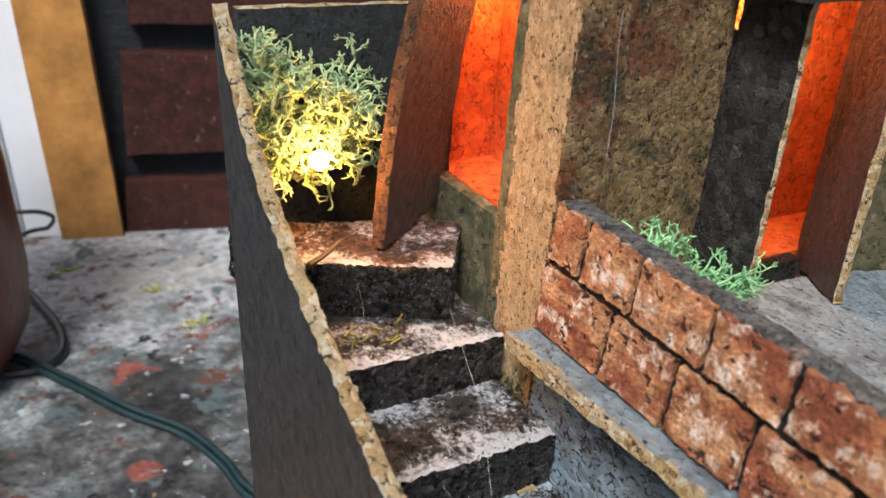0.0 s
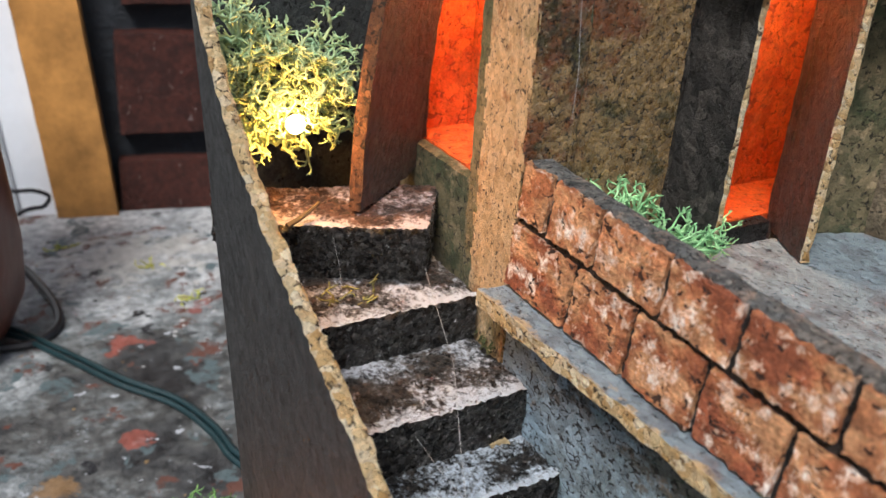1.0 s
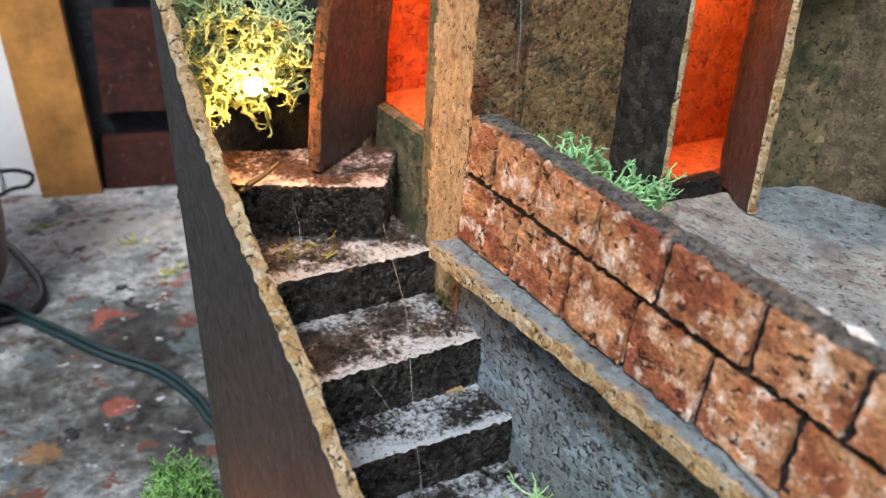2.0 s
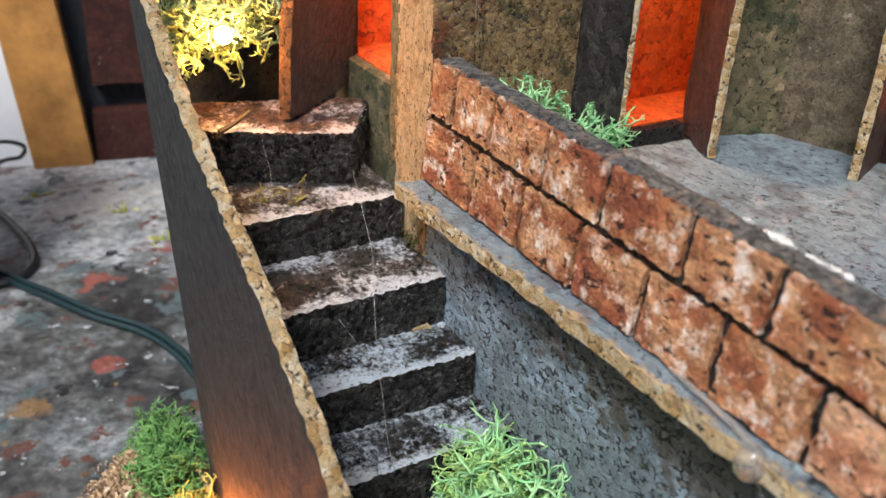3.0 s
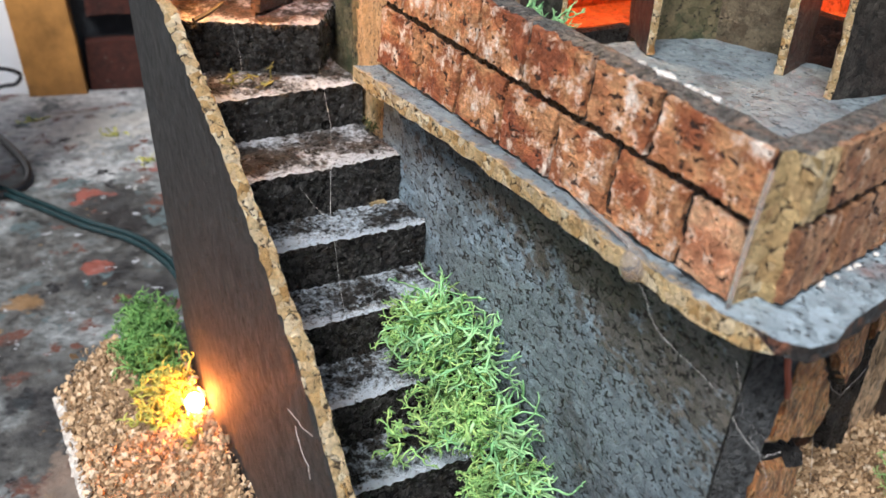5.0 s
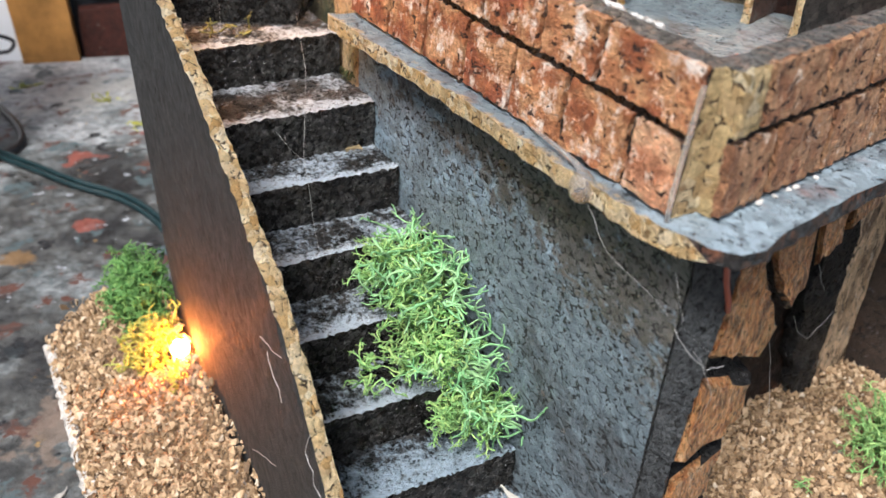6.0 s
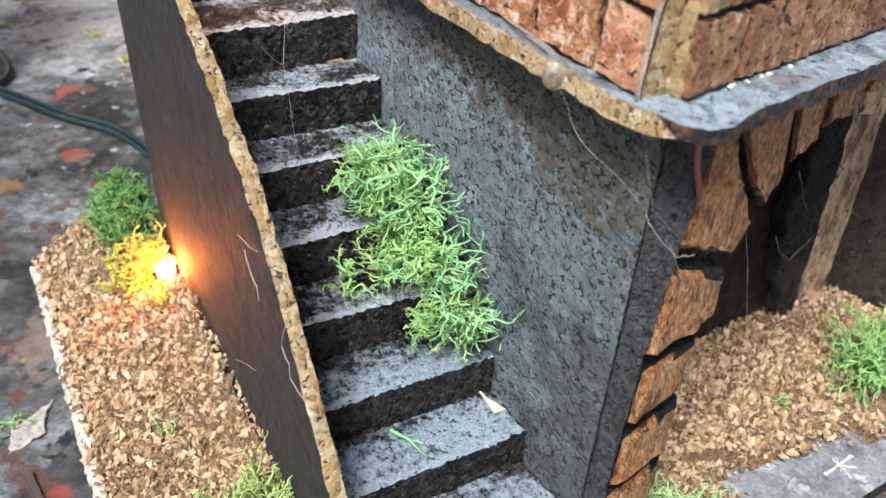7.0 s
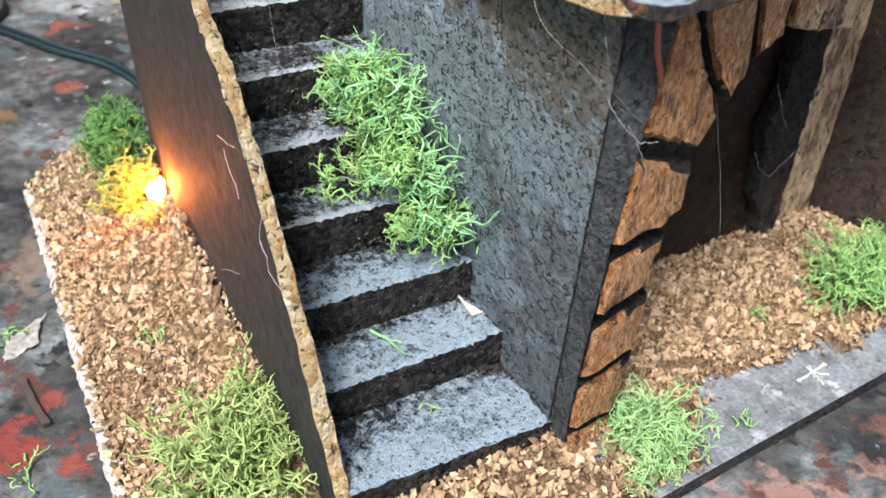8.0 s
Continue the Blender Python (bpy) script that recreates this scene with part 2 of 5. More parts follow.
PLASTER = cork("weathered brown wall paint", [(0.40, 0.252, 0.108), (0.58, 0.380, 0.175), (0.29, 0.178, 0.076), (0.48, 0.312, 0.140)], (0.016, 0.011, 0.008), 0.0016, 0.13, 0.7, zone={0: (0.0, 6.0, 0.02, -8.0)}, stains=[((0.26, 0.080, 0.034), 0.32, 0.013), ((0.062, 0.068, 0.030), 0.42, 0.016), ((0.60, 0.48, 0.32), 0.20, 0.002)], gloss=0.30, spec=0.5, relief=0.0026, crackle=0.5, grit=0.6, lump=0.9)
DOORDARK = cork("dark cork door", [(0.022, 0.020, 0.018), (0.100, 0.088, 0.075), (0.016, 0.015, 0.014), (0.060, 0.053, 0.046), (0.034, 0.031, 0.028)], (0.006, 0.005, 0.004), 0.0026, 0.16, 0.7, gloss=0.45, relief=0.0024, crackle=0.5, grit=0.3, lump=0.4)
DOORRED = cork("dark red-brown cork door", [(0.050, 0.018, 0.012), (0.080, 0.029, 0.018), (0.028, 0.011, 0.008)], (0.006, 0.004, 0.004), 0.0022, 0.14, 0.8, gloss=0.42, relief=0.0022, crackle=0.55, grit=0.35, lump=0.9)
ORANGE = cork("orange painted room cork", [(0.86, 0.125, 0.020), (0.93, 0.175, 0.032), (0.76, 0.095, 0.014)], (0.42, 0.05, 0.008), 0.0034, 0.12, 0.6, gloss=0.7, relief=0.0009, crackle=0.45, grit=0.3, lump=0.6)
TANDARK = cork("brown cork pier", [(0.62, 0.42, 0.25), (0.76, 0.55, 0.35), (0.48, 0.31, 0.18)], (0.03, 0.02, 0.015), 0.0022, 0.14, 0.5, stains=[((0.13, 0.078, 0.048), 0.42, 0.008), ((0.72, 0.66, 0.58), 0.18, 0.002)], gloss=0.5, grit=0.45, stretch=(1, 1, 0.4))
TANWALL = cork("grey-tan wall wash", [(0.155, 0.120, 0.076), (0.20, 0.158, 0.102), (0.120, 0.090, 0.056)], (0.05, 0.04, 0.03), 0.003, 0.05, 0.45, stains=[((0.085, 0.075, 0.045), 0.34, 0.012), ((0.45, 0.38, 0.30), 0.2, 0.01)], relief=0.0010, crackle=0.2)
CAVE = cork("dark brown cave cork", [(0.045, 0.030, 0.023), (0.066, 0.044, 0.032), (0.025, 0.018, 0.014)], (0.006, 0.005, 0.005), 0.0026, 0.14, 0.6, stains=[((0.14, 0.060, 0.030), 0.18, 0.014), ((0.20, 0.20, 0.21), 0.08, 0.0022)], gloss=0.45, grit=0.4)
STONE = cork("burnt sienna cut cork", [(0.72, 0.30, 0.110), (0.92, 0.51, 0.225), (0.48, 0.165, 0.058), (0.84, 0.40, 0.155)], (0.03, 0.013, 0.008), 0.0009, 0.14, 0.4, stains=[((0.10, 0.045, 0.022), 0.34, 0.005), ((0.88, 0.58, 0.33), 0.34, 0.0022)], gloss=0.36, relief=0.0013, stretch=(1.2, 1.2, 0.5), grit=0.5, crackle=0.5)
# Charred cork, tones lowered further to paint the shade of the enclosed hollow.
HOLLOWSHADE = cork("charred red-brown cork darkened for shade", [(0.022, 0.014, 0.010), (0.036, 0.020, 0.013), (0.012, 0.009, 0.007)], (0.004, 0.003, 0.003), 0.0024, 0.12, 0.6, stains=[((0.080, 0.026, 0.010), 0.26, 0.010)], gloss=0.5, grit=0.4)
RIMDARK = cork("grey and rust painted cork rim", [(0.075, 0.082, 0.086), (0.040, 0.042, 0.043), (0.12, 0.066, 0.042), (0.11, 0.118, 0.122)], (0.012, 0.010, 0.009), 0.0018, 0.16, 0.8, stains=[((0.22, 0.085, 0.045), 0.30, 0.009), ((0.03, 0.028, 0.027), 0.38, 0.006)], relief=0.0022, lump=1.0)
SOOT = cork("charred black cork", [(0.018, 0.017, 0.017), (0.045, 0.043, 0.041), (0.010, 0.010, 0.010)], (0.004, 0.004, 0.004), 0.0016, 0.13, 0.8, stains=[((0.07, 0.07, 0.073), 0.25, 0.006), ((0.18, 0.18, 0.18), 0.08, 0.0011)], gloss=0.34, relief=0.0013, spec=0.35, lump=0.8)
KERBPAINT = cork("dark grey granular paint", [(0.088, 0.094, 0.097), (0.140, 0.148, 0.150), (0.055, 0.058, 0.060)], (0.012, 0.012, 0.012), 0.0014, 0.12, 0.6, stains=[((0.035, 0.036, 0.038), 0.35, 0.012)], gloss=0.40, relief=0.0018, spec=0.4, lump=1.2)


def brick_paint(name, tones, dry, dry_amount, pale=(0.80, 0.60, 0.46), pits=0.4, gloss=0.72, stretch=(1, 1, 1)):
    """Painted cork brick: two-tone patches, pale torn dry brush, short open seams between the granules."""
    m, nt, bsdf = material(name)
    vec, tc = coords(nt, stretch)
    info = nt.nodes.new("ShaderNodeObjectInfo")
    shift = node(nt, "ShaderNodeVectorMath", op="ADD")
    rnd = calc(nt, "MULTIPLY", info.outputs["Random"], 0.9)
    nt.links.new(vec, shift.inputs[0])
    nt.links.new(rnd, shift.inputs[1])
    vec = shift.outputs[0]
    n1 = crisp(nt, noise_of(nt, vec, 0.011, 5, 0.6), 0.40, 0.60)
    base = ramp(nt, calc(nt, "ADD", calc(nt, "MULTIPLY", info.outputs["Random"], 0.35), calc(nt, "MULTIPLY", n1, 0.65)), [(0.15 + 0.7 * i / (len(tones) - 1), c) for i, c in enumerate(tones)])
    fine = crisp(nt, noise_of(nt, vec, 0.0008, 5, 0.7))
    mid = crisp(nt, noise_of(nt, vec, 0.0032, 5, 0.68), 0.36, 0.64)
    col = mix(nt, 0.45, base, ramp(nt, fine, [(0.0, 0.45), (1.0, 1.55)]), "MULTIPLY")
    col = mix(nt, 0.6, col, ramp(nt, mid, [(0.0, 0.60), (1.0, 1.40)]), "MULTIPLY")
    strokes = node(nt, "ShaderNodeMapping")
    strokes.inputs["Scale"].default_value = (1.0, 1.0, 0.5)
    nt.links.new(vec, strokes.inputs["Vector"])
    s1, s2 = crisp(nt, noise_of(nt, strokes.outputs[0], 0.0020, 6, 0.72)), crisp(nt, noise_of(nt, vec, 0.006, 4), 0.3, 0.7)
    s3 = calc(nt, "ADD", calc(nt, "MULTIPLY", s1, 0.48), calc(nt, "MULTIPLY", s2, 0.52))
    lim = 0.64 - 0.12 * dry_amount
    col = mix(nt, calc(nt, "MULTIPLY", ramp(nt, s3, [(lim, 0.0), (lim + 0.07, 1.0)]), 0.62), col, pale)
    lim2 = 0.79 - 0.10 * dry_amount
    col = mix(nt, ramp(nt, s3, [(lim2, 0.0), (lim2 + 0.03, 0.9)]), col, dry)
    bent = node(nt, "ShaderNodeVectorMath", op="ADD")
    crook = nt.nodes.new("ShaderNodeTexNoise")
    crook.inputs["Scale"].default_value = 700
    push = node(nt, "ShaderNodeVectorMath", op="SCALE")
    push.inputs["Scale"].default_value = 0.0018
    nt.links.new(vec, crook.inputs["Vector"])
    nt.links.new(crook.outputs["Color"], push.inputs[0])
    nt.links.new(vec, bent.inputs[0])
    nt.links.new(push.outputs[0], bent.inputs[1])
    seam = node(nt, "ShaderNodeTexVoronoi", feature="DISTANCE_TO_EDGE")
    grain = node(nt, "ShaderNodeTexVoronoi", feature="F1")
    for n in (seam, grain):
        n.inputs["Scale"].default_value = 1.0 / 0.0024
        nt.links.new(bent.outputs[0], n.inputs["Vector"])
    tone = nt.nodes.new("ShaderNodeSeparateColor")
    nt.links.new(grain.outputs["Color"], tone.inputs[0])
    col = mix(nt, 0.5, col, ramp(nt, tone.outputs[0], [(0.0, 0.70), (1.0, 1.30)]), "MULTIPLY")
    gape = crisp(nt, noise_of(nt, vec, 0.0024, 3, 0.6), 0.62 - 0.06 * pits, 0.76 - 0.06 * pits)
    pin = crisp(nt, calc(nt, "SUBTRACT", calc(nt, "MULTIPLY", gape, 0.22), seam.outputs["Distance"]), -0.01, 0.05)
    col = mix(nt, calc(nt, "MULTIPLY", pin, 0.95), col, (0.028, 0.013, 0.009))
    nt.links.new(col, bsdf.inputs["Base Color"])
    bsdf.inputs["Roughness"].default_value = gloss
    bsdf.inputs["Specular IOR Level"].default_value = 0.3
    bump(nt, bsdf, calc(nt, "SUBTRACT", calc(nt, "ADD", calc(nt, "MULTIPLY", fine, 0.3), calc(nt, "MULTIPLY", mid, 0.5)), pin), 1.0, 0.0012)
    return m


GRITTOP = cork("gritty grey and peach painted cork top", [(0.21, 0.215, 0.20), (0.38, 0.35, 0.31), (0.13, 0.13, 0.12), (0.28, 0.285, 0.275)], (0.02, 0.018, 0.016), 0.0013, 0.14, 0.7, stains=[((0.56, 0.38, 0.28), 0.34, 0.005), ((0.075, 0.078, 0.076), 0.30, 0.006)], gloss=0.6, relief=0.0018, grit=0.6, lump=0.8)
BRICK = brick_paint("small brick paint", [(0.29, 0.084, 0.038), (0.40, 0.145, 0.060), (0.60, 0.31, 0.150), (0.46, 0.185, 0.082)], (0.90, 0.78, 0.68), 0.50, pale=(0.86, 0.62, 0.47), pits=1.0, gloss=0.6, stretch=(1, 0.62, 1))
BRICKDARK = brick_paint("dark small brick paint", [(0.25, 0.108, 0.056), (0.38, 0.180, 0.090), (0.50, 0.28, 0.150), (0.30, 0.128, 0.066)], (0.80, 0.62, 0.48), 0.30, pale=(0.56, 0.33, 0.20), pits=1.3, gloss=0.6)
BRICKPALE = brick_paint("pale peach small brick paint", [(0.50, 0.20, 0.10), (0.64, 0.31, 0.17), (0.70, 0.42, 0.24), (0.54, 0.24, 0.12)], (0.90, 0.78, 0.68), 0.55, pale=(0.86, 0.62, 0.46), pits=1.2, stretch=(1, 0.62, 1))
WALLBRICK = brick_paint("dark red painted house brick", [(0.048, 0.013, 0.009), (0.082, 0.022, 0.014), (0.062, 0.017, 0.011)], (0.25, 0.21, 0.20), -0.45, pale=(0.085, 0.026, 0.020), gloss=0.55)
MORTAR = plain("black mortar", (0.009, 0.012, 0.016), 0.8, vary=0.4, size=0.012, relief=0.002)
OCHREWOOD = plain("ochre stained timber", (0.42, 0.20, 0.055), 0.45, vary=0.45, size=0.022, relief=0.0004)
WHITEPAINT = plain("white painted trim", (0.80, 0.84, 0.88), 0.4, vary=0.05, size=0.02)
POT = plain("dark terracotta glaze", (0.14, 0.045, 0.028), 0.38, vary=0.35, size=0.03, relief=0.0008)
CABLEGREEN = plain("dark green cable sheath", (0.010, 0.027, 0.030), 0.35, vary=0.2, size=0.01)
CABLEBLACK = plain("black cable sheath", (0.010, 0.010, 0.011), 0.4, vary=0.2)
GLUE = plain("hot glue", (0.82, 0.76, 0.70), 0.08, vary=0.10, size=0.004)
GLUE.node_tree.nodes["Principled BSDF"].inputs["Transmission Weight"].default_value = 0.85
THREAD = plain("pale nylon thread", (0.55, 0.54, 0.52), 0.3, vary=0.05)
WHITEEDGE = plain("chipped white paint", (0.66, 0.63, 0.58), 0.7, vary=0.35, size=0.004, relief=0.0006)
SOCKET = plain("black bulb socket", (0.012, 0.012, 0.012), 0.4, vary=0.1)
CHIP = plain("white wood splinter", (0.46, 0.43, 0.38), 0.6, vary=0.1)
BULB = glowing("lit warm bulb", (1.0, 0.43, 0.10), 420.0)
LOWBULB = glowing("lit orange bulb", (1.0, 0.25, 0.045), 440.0)
ROOMBULB = glowing("lit room bulb", (1.0, 0.60, 0.27), 340.0)


def lichen_paint(name, a, b, c):
    m, nt, bsdf = material(name)
    vec, _ = coords(nt)
    geo = nt.nodes.new("ShaderNodeNewGeometry")
    col = ramp(nt, geo.outputs["Random Per Island"], [(0.0, a), (0.5, b), (1.0, c)])
    f = crisp(nt, noise_of(nt, vec, 0.006, 4))
    col = mix(nt, 0.8, col, ramp(nt, f, [(0.0, 0.65), (1.0, 1.3)]), "MULTIPLY")
    nt.links.new(col, bsdf.inputs["Base Color"])
    bsdf.inputs["Roughness"].default_value = 0.65
    bsdf.inputs["Subsurface Weight"].default_value = 0.0
    return m


MOSS = lichen_paint("green dyed lichen", (0.16, 0.35, 0.11), (0.28, 0.50, 0.17), (0.44, 0.60, 0.20))
MOSSDARK = lichen_paint("deep green moss", (0.07, 0.19, 0.045), (0.12, 0.28, 0.07), (0.19, 0.36, 0.10))
PALELICHEN = lichen_paint("pale sea-green lichen", (0.22, 0.36, 0.20), (0.34, 0.46, 0.24), (0.46, 0.50, 0.22))
MINT = lichen_paint("mint green lichen", (0.17, 0.40, 0.17), (0.25, 0.51, 0.23), (0.36, 0.58, 0.28))
YELLOWMOSS = lichen_paint("yellow-green lichen", (0.44, 0.42, 0.07), (0.55, 0.52, 0.11), (0.34, 0.40, 0.09))

BUSHMOSS = lichen_paint("olive green lichen", (0.20, 0.31, 0.09), (0.32, 0.43, 0.14), (0.44, 0.52, 0.20))
LIGHTMOSS = lichen_paint("light green lichen", (0.22, 0.42, 0.15), (0.33, 0.54, 0.22), (0.46, 0.62, 0.28))
OLIVE = lichen_paint("olive dry lichen", (0.20, 0.17, 0.04), (0.28, 0.23, 0.06), (0.15, 0.16, 0.05))


def gravel_paint():
    m, nt, bsdf = material("cork gravel")
    vec, _ = coords(nt)
    geo = nt.nodes.new("ShaderNodeNewGeometry")
    col = ramp(nt, geo.outputs["Random Per Island"], [(0.0, (0.13, 0.080, 0.046)), (0.3, (0.33, 0.215, 0.118)), (0.72, (0.52, 0.355, 0.205)), (0.95, (0.60, 0.44, 0.28)), (1.0, (0.66, 0.56, 0.43))])
    col = mix(nt, 0.7, col, ramp(nt, noise_of(nt, vec, 0.0012, 4), [(0.3, 0.6), (0.7, 1.3)]), "MULTIPLY")
    nt.links.new(col, bsdf.inputs["Base Color"])
    bsdf.inputs["Roughness"].default_value = 0.85
    return m


GRAVEL = gravel_paint()
BED = cork("glued cork crumbs", [(0.34, 0.20, 0.10), (0.46, 0.29, 0.15), (0.24, 0.14, 0.07)], (0.07, 0.05, 0.035), 0.0016, 0.16, 0.5, stains=[((0.42, 0.43, 0.44), 0.15, 0.008)], relief=0.0012, gloss=0.85, grit=0.7)
BOARD = cork("slate-grey painted board", [(0.22, 0.235, 0.25), (0.26, 0.275, 0.29), (0.18, 0.19, 0.205)], (0.05, 0.05, 0.05), 0.004, 0.02, 0.2, stains=[((0.12, 0.125, 0.13), 0.45, 0.012), ((0.40, 0.415, 0.43), 0.24, 0.010)], gloss=0.5, relief=0.0002, crackle=0.1)


# dried spills on the worktop: centre, radii, colour
SPILLS = [
    (0.090, 0.455, 0.075, 0.040, (0.40, 0.39, 0.36)),
    (0.020, 0.165, 0.022, 0.028, (0.19, 0.145, 0.115)),
    (0.015, 0.218, 0.016, 0.014, (0.016, 0.016, 0.018)),
    (0.0665, 0.372, 0.014, 0.011, (0.25, 0.070, 0.050)),
    (0.105, 0.392, 0.014, 0.012, (0.22, 0.060, 0.048)),
    (0.056, 0.300, 0.011, 0.010, (0.24, 0.070, 0.050)),
    (0.100, 0.486, 0.024, 0.005, (0.17, 0.065, 0.040)),
    (0.022, 0.283, 0.011, 0.010, (0.22, 0.13, 0.06)),
    (0.000, 0.088, 0.013, 0.014, (0.27, 0.045, 0.032)),
    (0.012, 0.076, 0.009, 0.009, (0.26, 0.050, 0.036)),
    (0.013, 0.100, 0.006, 0.006, (0.26, 0.060, 0.045)),
    (0.165, -0.024, 0.050, 0.024, (0.34, 0.20, 0.16)),
    (0.222, -0.014, 0.026, 0.014, (0.15, 0.075, 0.055)),
]


def table_paint():
    m, nt, bsdf = material("paint-splashed worktop")
    vec, _ = coords(nt)
    sxyz = nt.nodes.new("ShaderNodeSeparateXYZ")
    nt.links.new(vec, sxyz.inputs[0])
    # ground tone gets paler towards the back, from y 0.35 to 0.46
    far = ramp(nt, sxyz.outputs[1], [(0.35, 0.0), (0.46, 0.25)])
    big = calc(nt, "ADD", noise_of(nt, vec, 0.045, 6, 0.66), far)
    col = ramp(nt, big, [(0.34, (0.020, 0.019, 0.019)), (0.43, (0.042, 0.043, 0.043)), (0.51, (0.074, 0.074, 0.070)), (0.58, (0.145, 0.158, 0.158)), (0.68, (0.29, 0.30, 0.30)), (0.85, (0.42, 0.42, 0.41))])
    fine = crisp(nt, noise_of(nt, vec, 0.006, 8, 0.74))
    col = mix(nt, 0.9, col, ramp(nt, fine, [(0.0, 0.35), (1.0, 1.7)]), "MULTIPLY")
    for tone, size, lo, offset in (((0.11, 0.048, 0.035), 0.016, 0.58, 7.7), ((0.36, 0.38, 0.40), 0.010, 0.645, 1.3), ((0.015, 0.015, 0.017), 0.020, 0.62, 5.5), ((0.30, 0.19, 0.08), 0.012, 0.67, 9.2), ((0.085, 0.115, 0.12), 0.020, 0.59, 12.4)):
        mp = nt.nodes.new("ShaderNodeMapping")
        mp.inputs["Location"].default_value = (offset, offset * 0.7, 0)
        nt.links.new(vec, mp.inputs["Vector"])
        patch = ramp(nt, noise_of(nt, mp.outputs[0], size, 5, 0.62), [(lo, 0.0), (lo + 0.03, 1.0)])
        col = mix(nt, calc(nt, "MULTIPLY", patch, ramp(nt, fine, [(0.2, 0.3), (0.5, 1.0)])), col, tone)
    ragged = crisp(nt, noise_of(nt, vec, 0.011, 5, 0.65), 0.25, 0.75)
    for cx, cy, rx, ry, tone in SPILLS:
        place = nt.nodes.new("ShaderNodeMapping")
        place.inputs["Location"].default_value = (-cx / rx, -cy / ry, 0)
        place.inputs["Scale"].default_value = (1 / rx, 1 / ry, 0)
        nt.links.new(vec, place.inputs["Vector"])
        away = node(nt, "ShaderNodeVectorMath", op="LENGTH")
        nt.links.new(place.outputs[0], away.inputs[0])
        spill = ramp(nt, calc(nt, "ADD", calc(nt, "MULTIPLY", away.outputs["Value"], 0.5), ragged), [(0.62, 1.0), (0.78, 0.0)])
        coat = mix(nt, 0.6, tone, ramp(nt, fine, [(0.0, 0.6), (1.0, 1.35)]), "MULTIPLY")
        col = mix(nt, calc(nt, "MULTIPLY", spill, 0.85), col, coat)
    drops = node(nt, "ShaderNodeTexVoronoi", feature="F1")
    drops.inputs["Scale"].default_value = 1 / 0.009
    nt.links.new(vec, drops.inputs["Vector"])
    spot = ramp(nt, drops.outputs["Distance"], [(0.10, 1.0), (0.14, 0.0)])
    spot = calc(nt, "MULTIPLY", spot, ramp(nt, noise_of(nt, vec, 0.03, 2), [(0.54, 0.0), (0.62, 0.8)]))
    col = mix(nt, spot, col, (0.50, 0.50, 0.48))
    nt.links.new(col, bsdf.inputs["Base Color"])
    nt.links.new(ramp(nt, fine, [(0.0, 0.30), (1.0, 0.65)]), bsdf.inputs["Roughness"])
    bsdf.inputs["Specular IOR Level"].default_value = 0.3
    bump(nt, bsdf, fine, 0.6, 0.0008)
    return m


TABLE = table_paint()

# ---- helpers for building ----
rng = random.Random(7)


def finish(name, bm, mats, parent=None, label="", sharp=38):
    me = bpy.data.meshes.new(name)
    bm.to_mesh(me)
    bm.free()
    for m in mats if isinstance(mats, (list, tuple)) else [mats]:
        me.materials.append(m)
    me.polygons.foreach_set("use_smooth", [True] * len(me.polygons))
    me.set_sharp_from_angle(angle=radians(sharp))
    ob = new(name, me)
    if parent:
        ob.parent = parent
    if label:
        ob["label"] = label
    return ob


def part(name, bm, mats, parent, label=""):
    return finish(name, bm, mats, parent, label)


def thing(name, label, category, kind="", group=""):
    return tagged(new(name), label, category, group, kind)


def wobble(p, amp, size):
    return noise.noise_vector(p / size) * amp + noise.noise_vector(p / (size * 0.35)) * amp * 0.5


def block(n, f, rough=0.0003, chip=0.0004, size=0.004, sides=(0, 0, 0, 0, 0, 0), grit=0.0):
    """A box of n = (nu, nv, nw) cells, mapped by f(u, v, w) and roughened; sides: material slots of u0, u1, v0, v1, w0, w1."""
    bm = bmesh.new()
    uvl = bm.loops.layers.uv.new("UVMap")
    cache = {}

    def vert(key):
        if key not in cache:
            t = [key[a] / n[a] for a in range(3)]
            p = Vector(f(*t))
            ends = [a for a in range(3) if key[a] in (0, n[a])]
            if len(ends) > 1 and chip:
                q = Vector(f(*[min(max(t[a], 0.08), 0.92) if a in ends else t[a] for a in range(3)]))
                k = 0.35 + 0.65 * abs(noise.noise(p / 0.0023)) * 2
                p = p + (q - p).normalized() * chip * k
            if rough:
                p = p + wobble(p, rough, size)
            if grit:
                p = p + Vector((rng.uniform(-1, 1), rng.uniform(-1, 1), rng.uniform(-1, 1))) * grit
            cache[key] = bm.verts.new(p)
        return cache[key]

    for side in range(6):
        a, end = side // 2, side % 2
        b, c = [k for k in range(3) if k != a]
        for i in range(n[b]):
            for j in range(n[c]):
                ring = []
                for di, dj in ((0, 0), (1, 0), (1, 1), (0, 1)):
                    key = [0, 0, 0]
                    key[a], key[b], key[c] = end * n[a], i + di, j + dj
                    ring.append(tuple(key))
                flip = (end == 0) ^ (a == 1)
                if flip:
                    ring.reverse()
                face = bm.faces.new([vert(k) for k in ring])
                face.material_index = sides[side]
                for loop, k in zip(face.loops, ring):
                    loop[uvl].uv = (k[0] / n[0], k[1] / n[1])
    bmesh.ops.recalc_face_normals(bm, faces=bm.faces)
    return bm


def box(x0, x1, y0, y1, z0, z1):
    return lambda u, v, w: (x0 + (x1 - x0) * u, y0 + (y1 - y0) * v, z0 + (z1 - z0) * w)


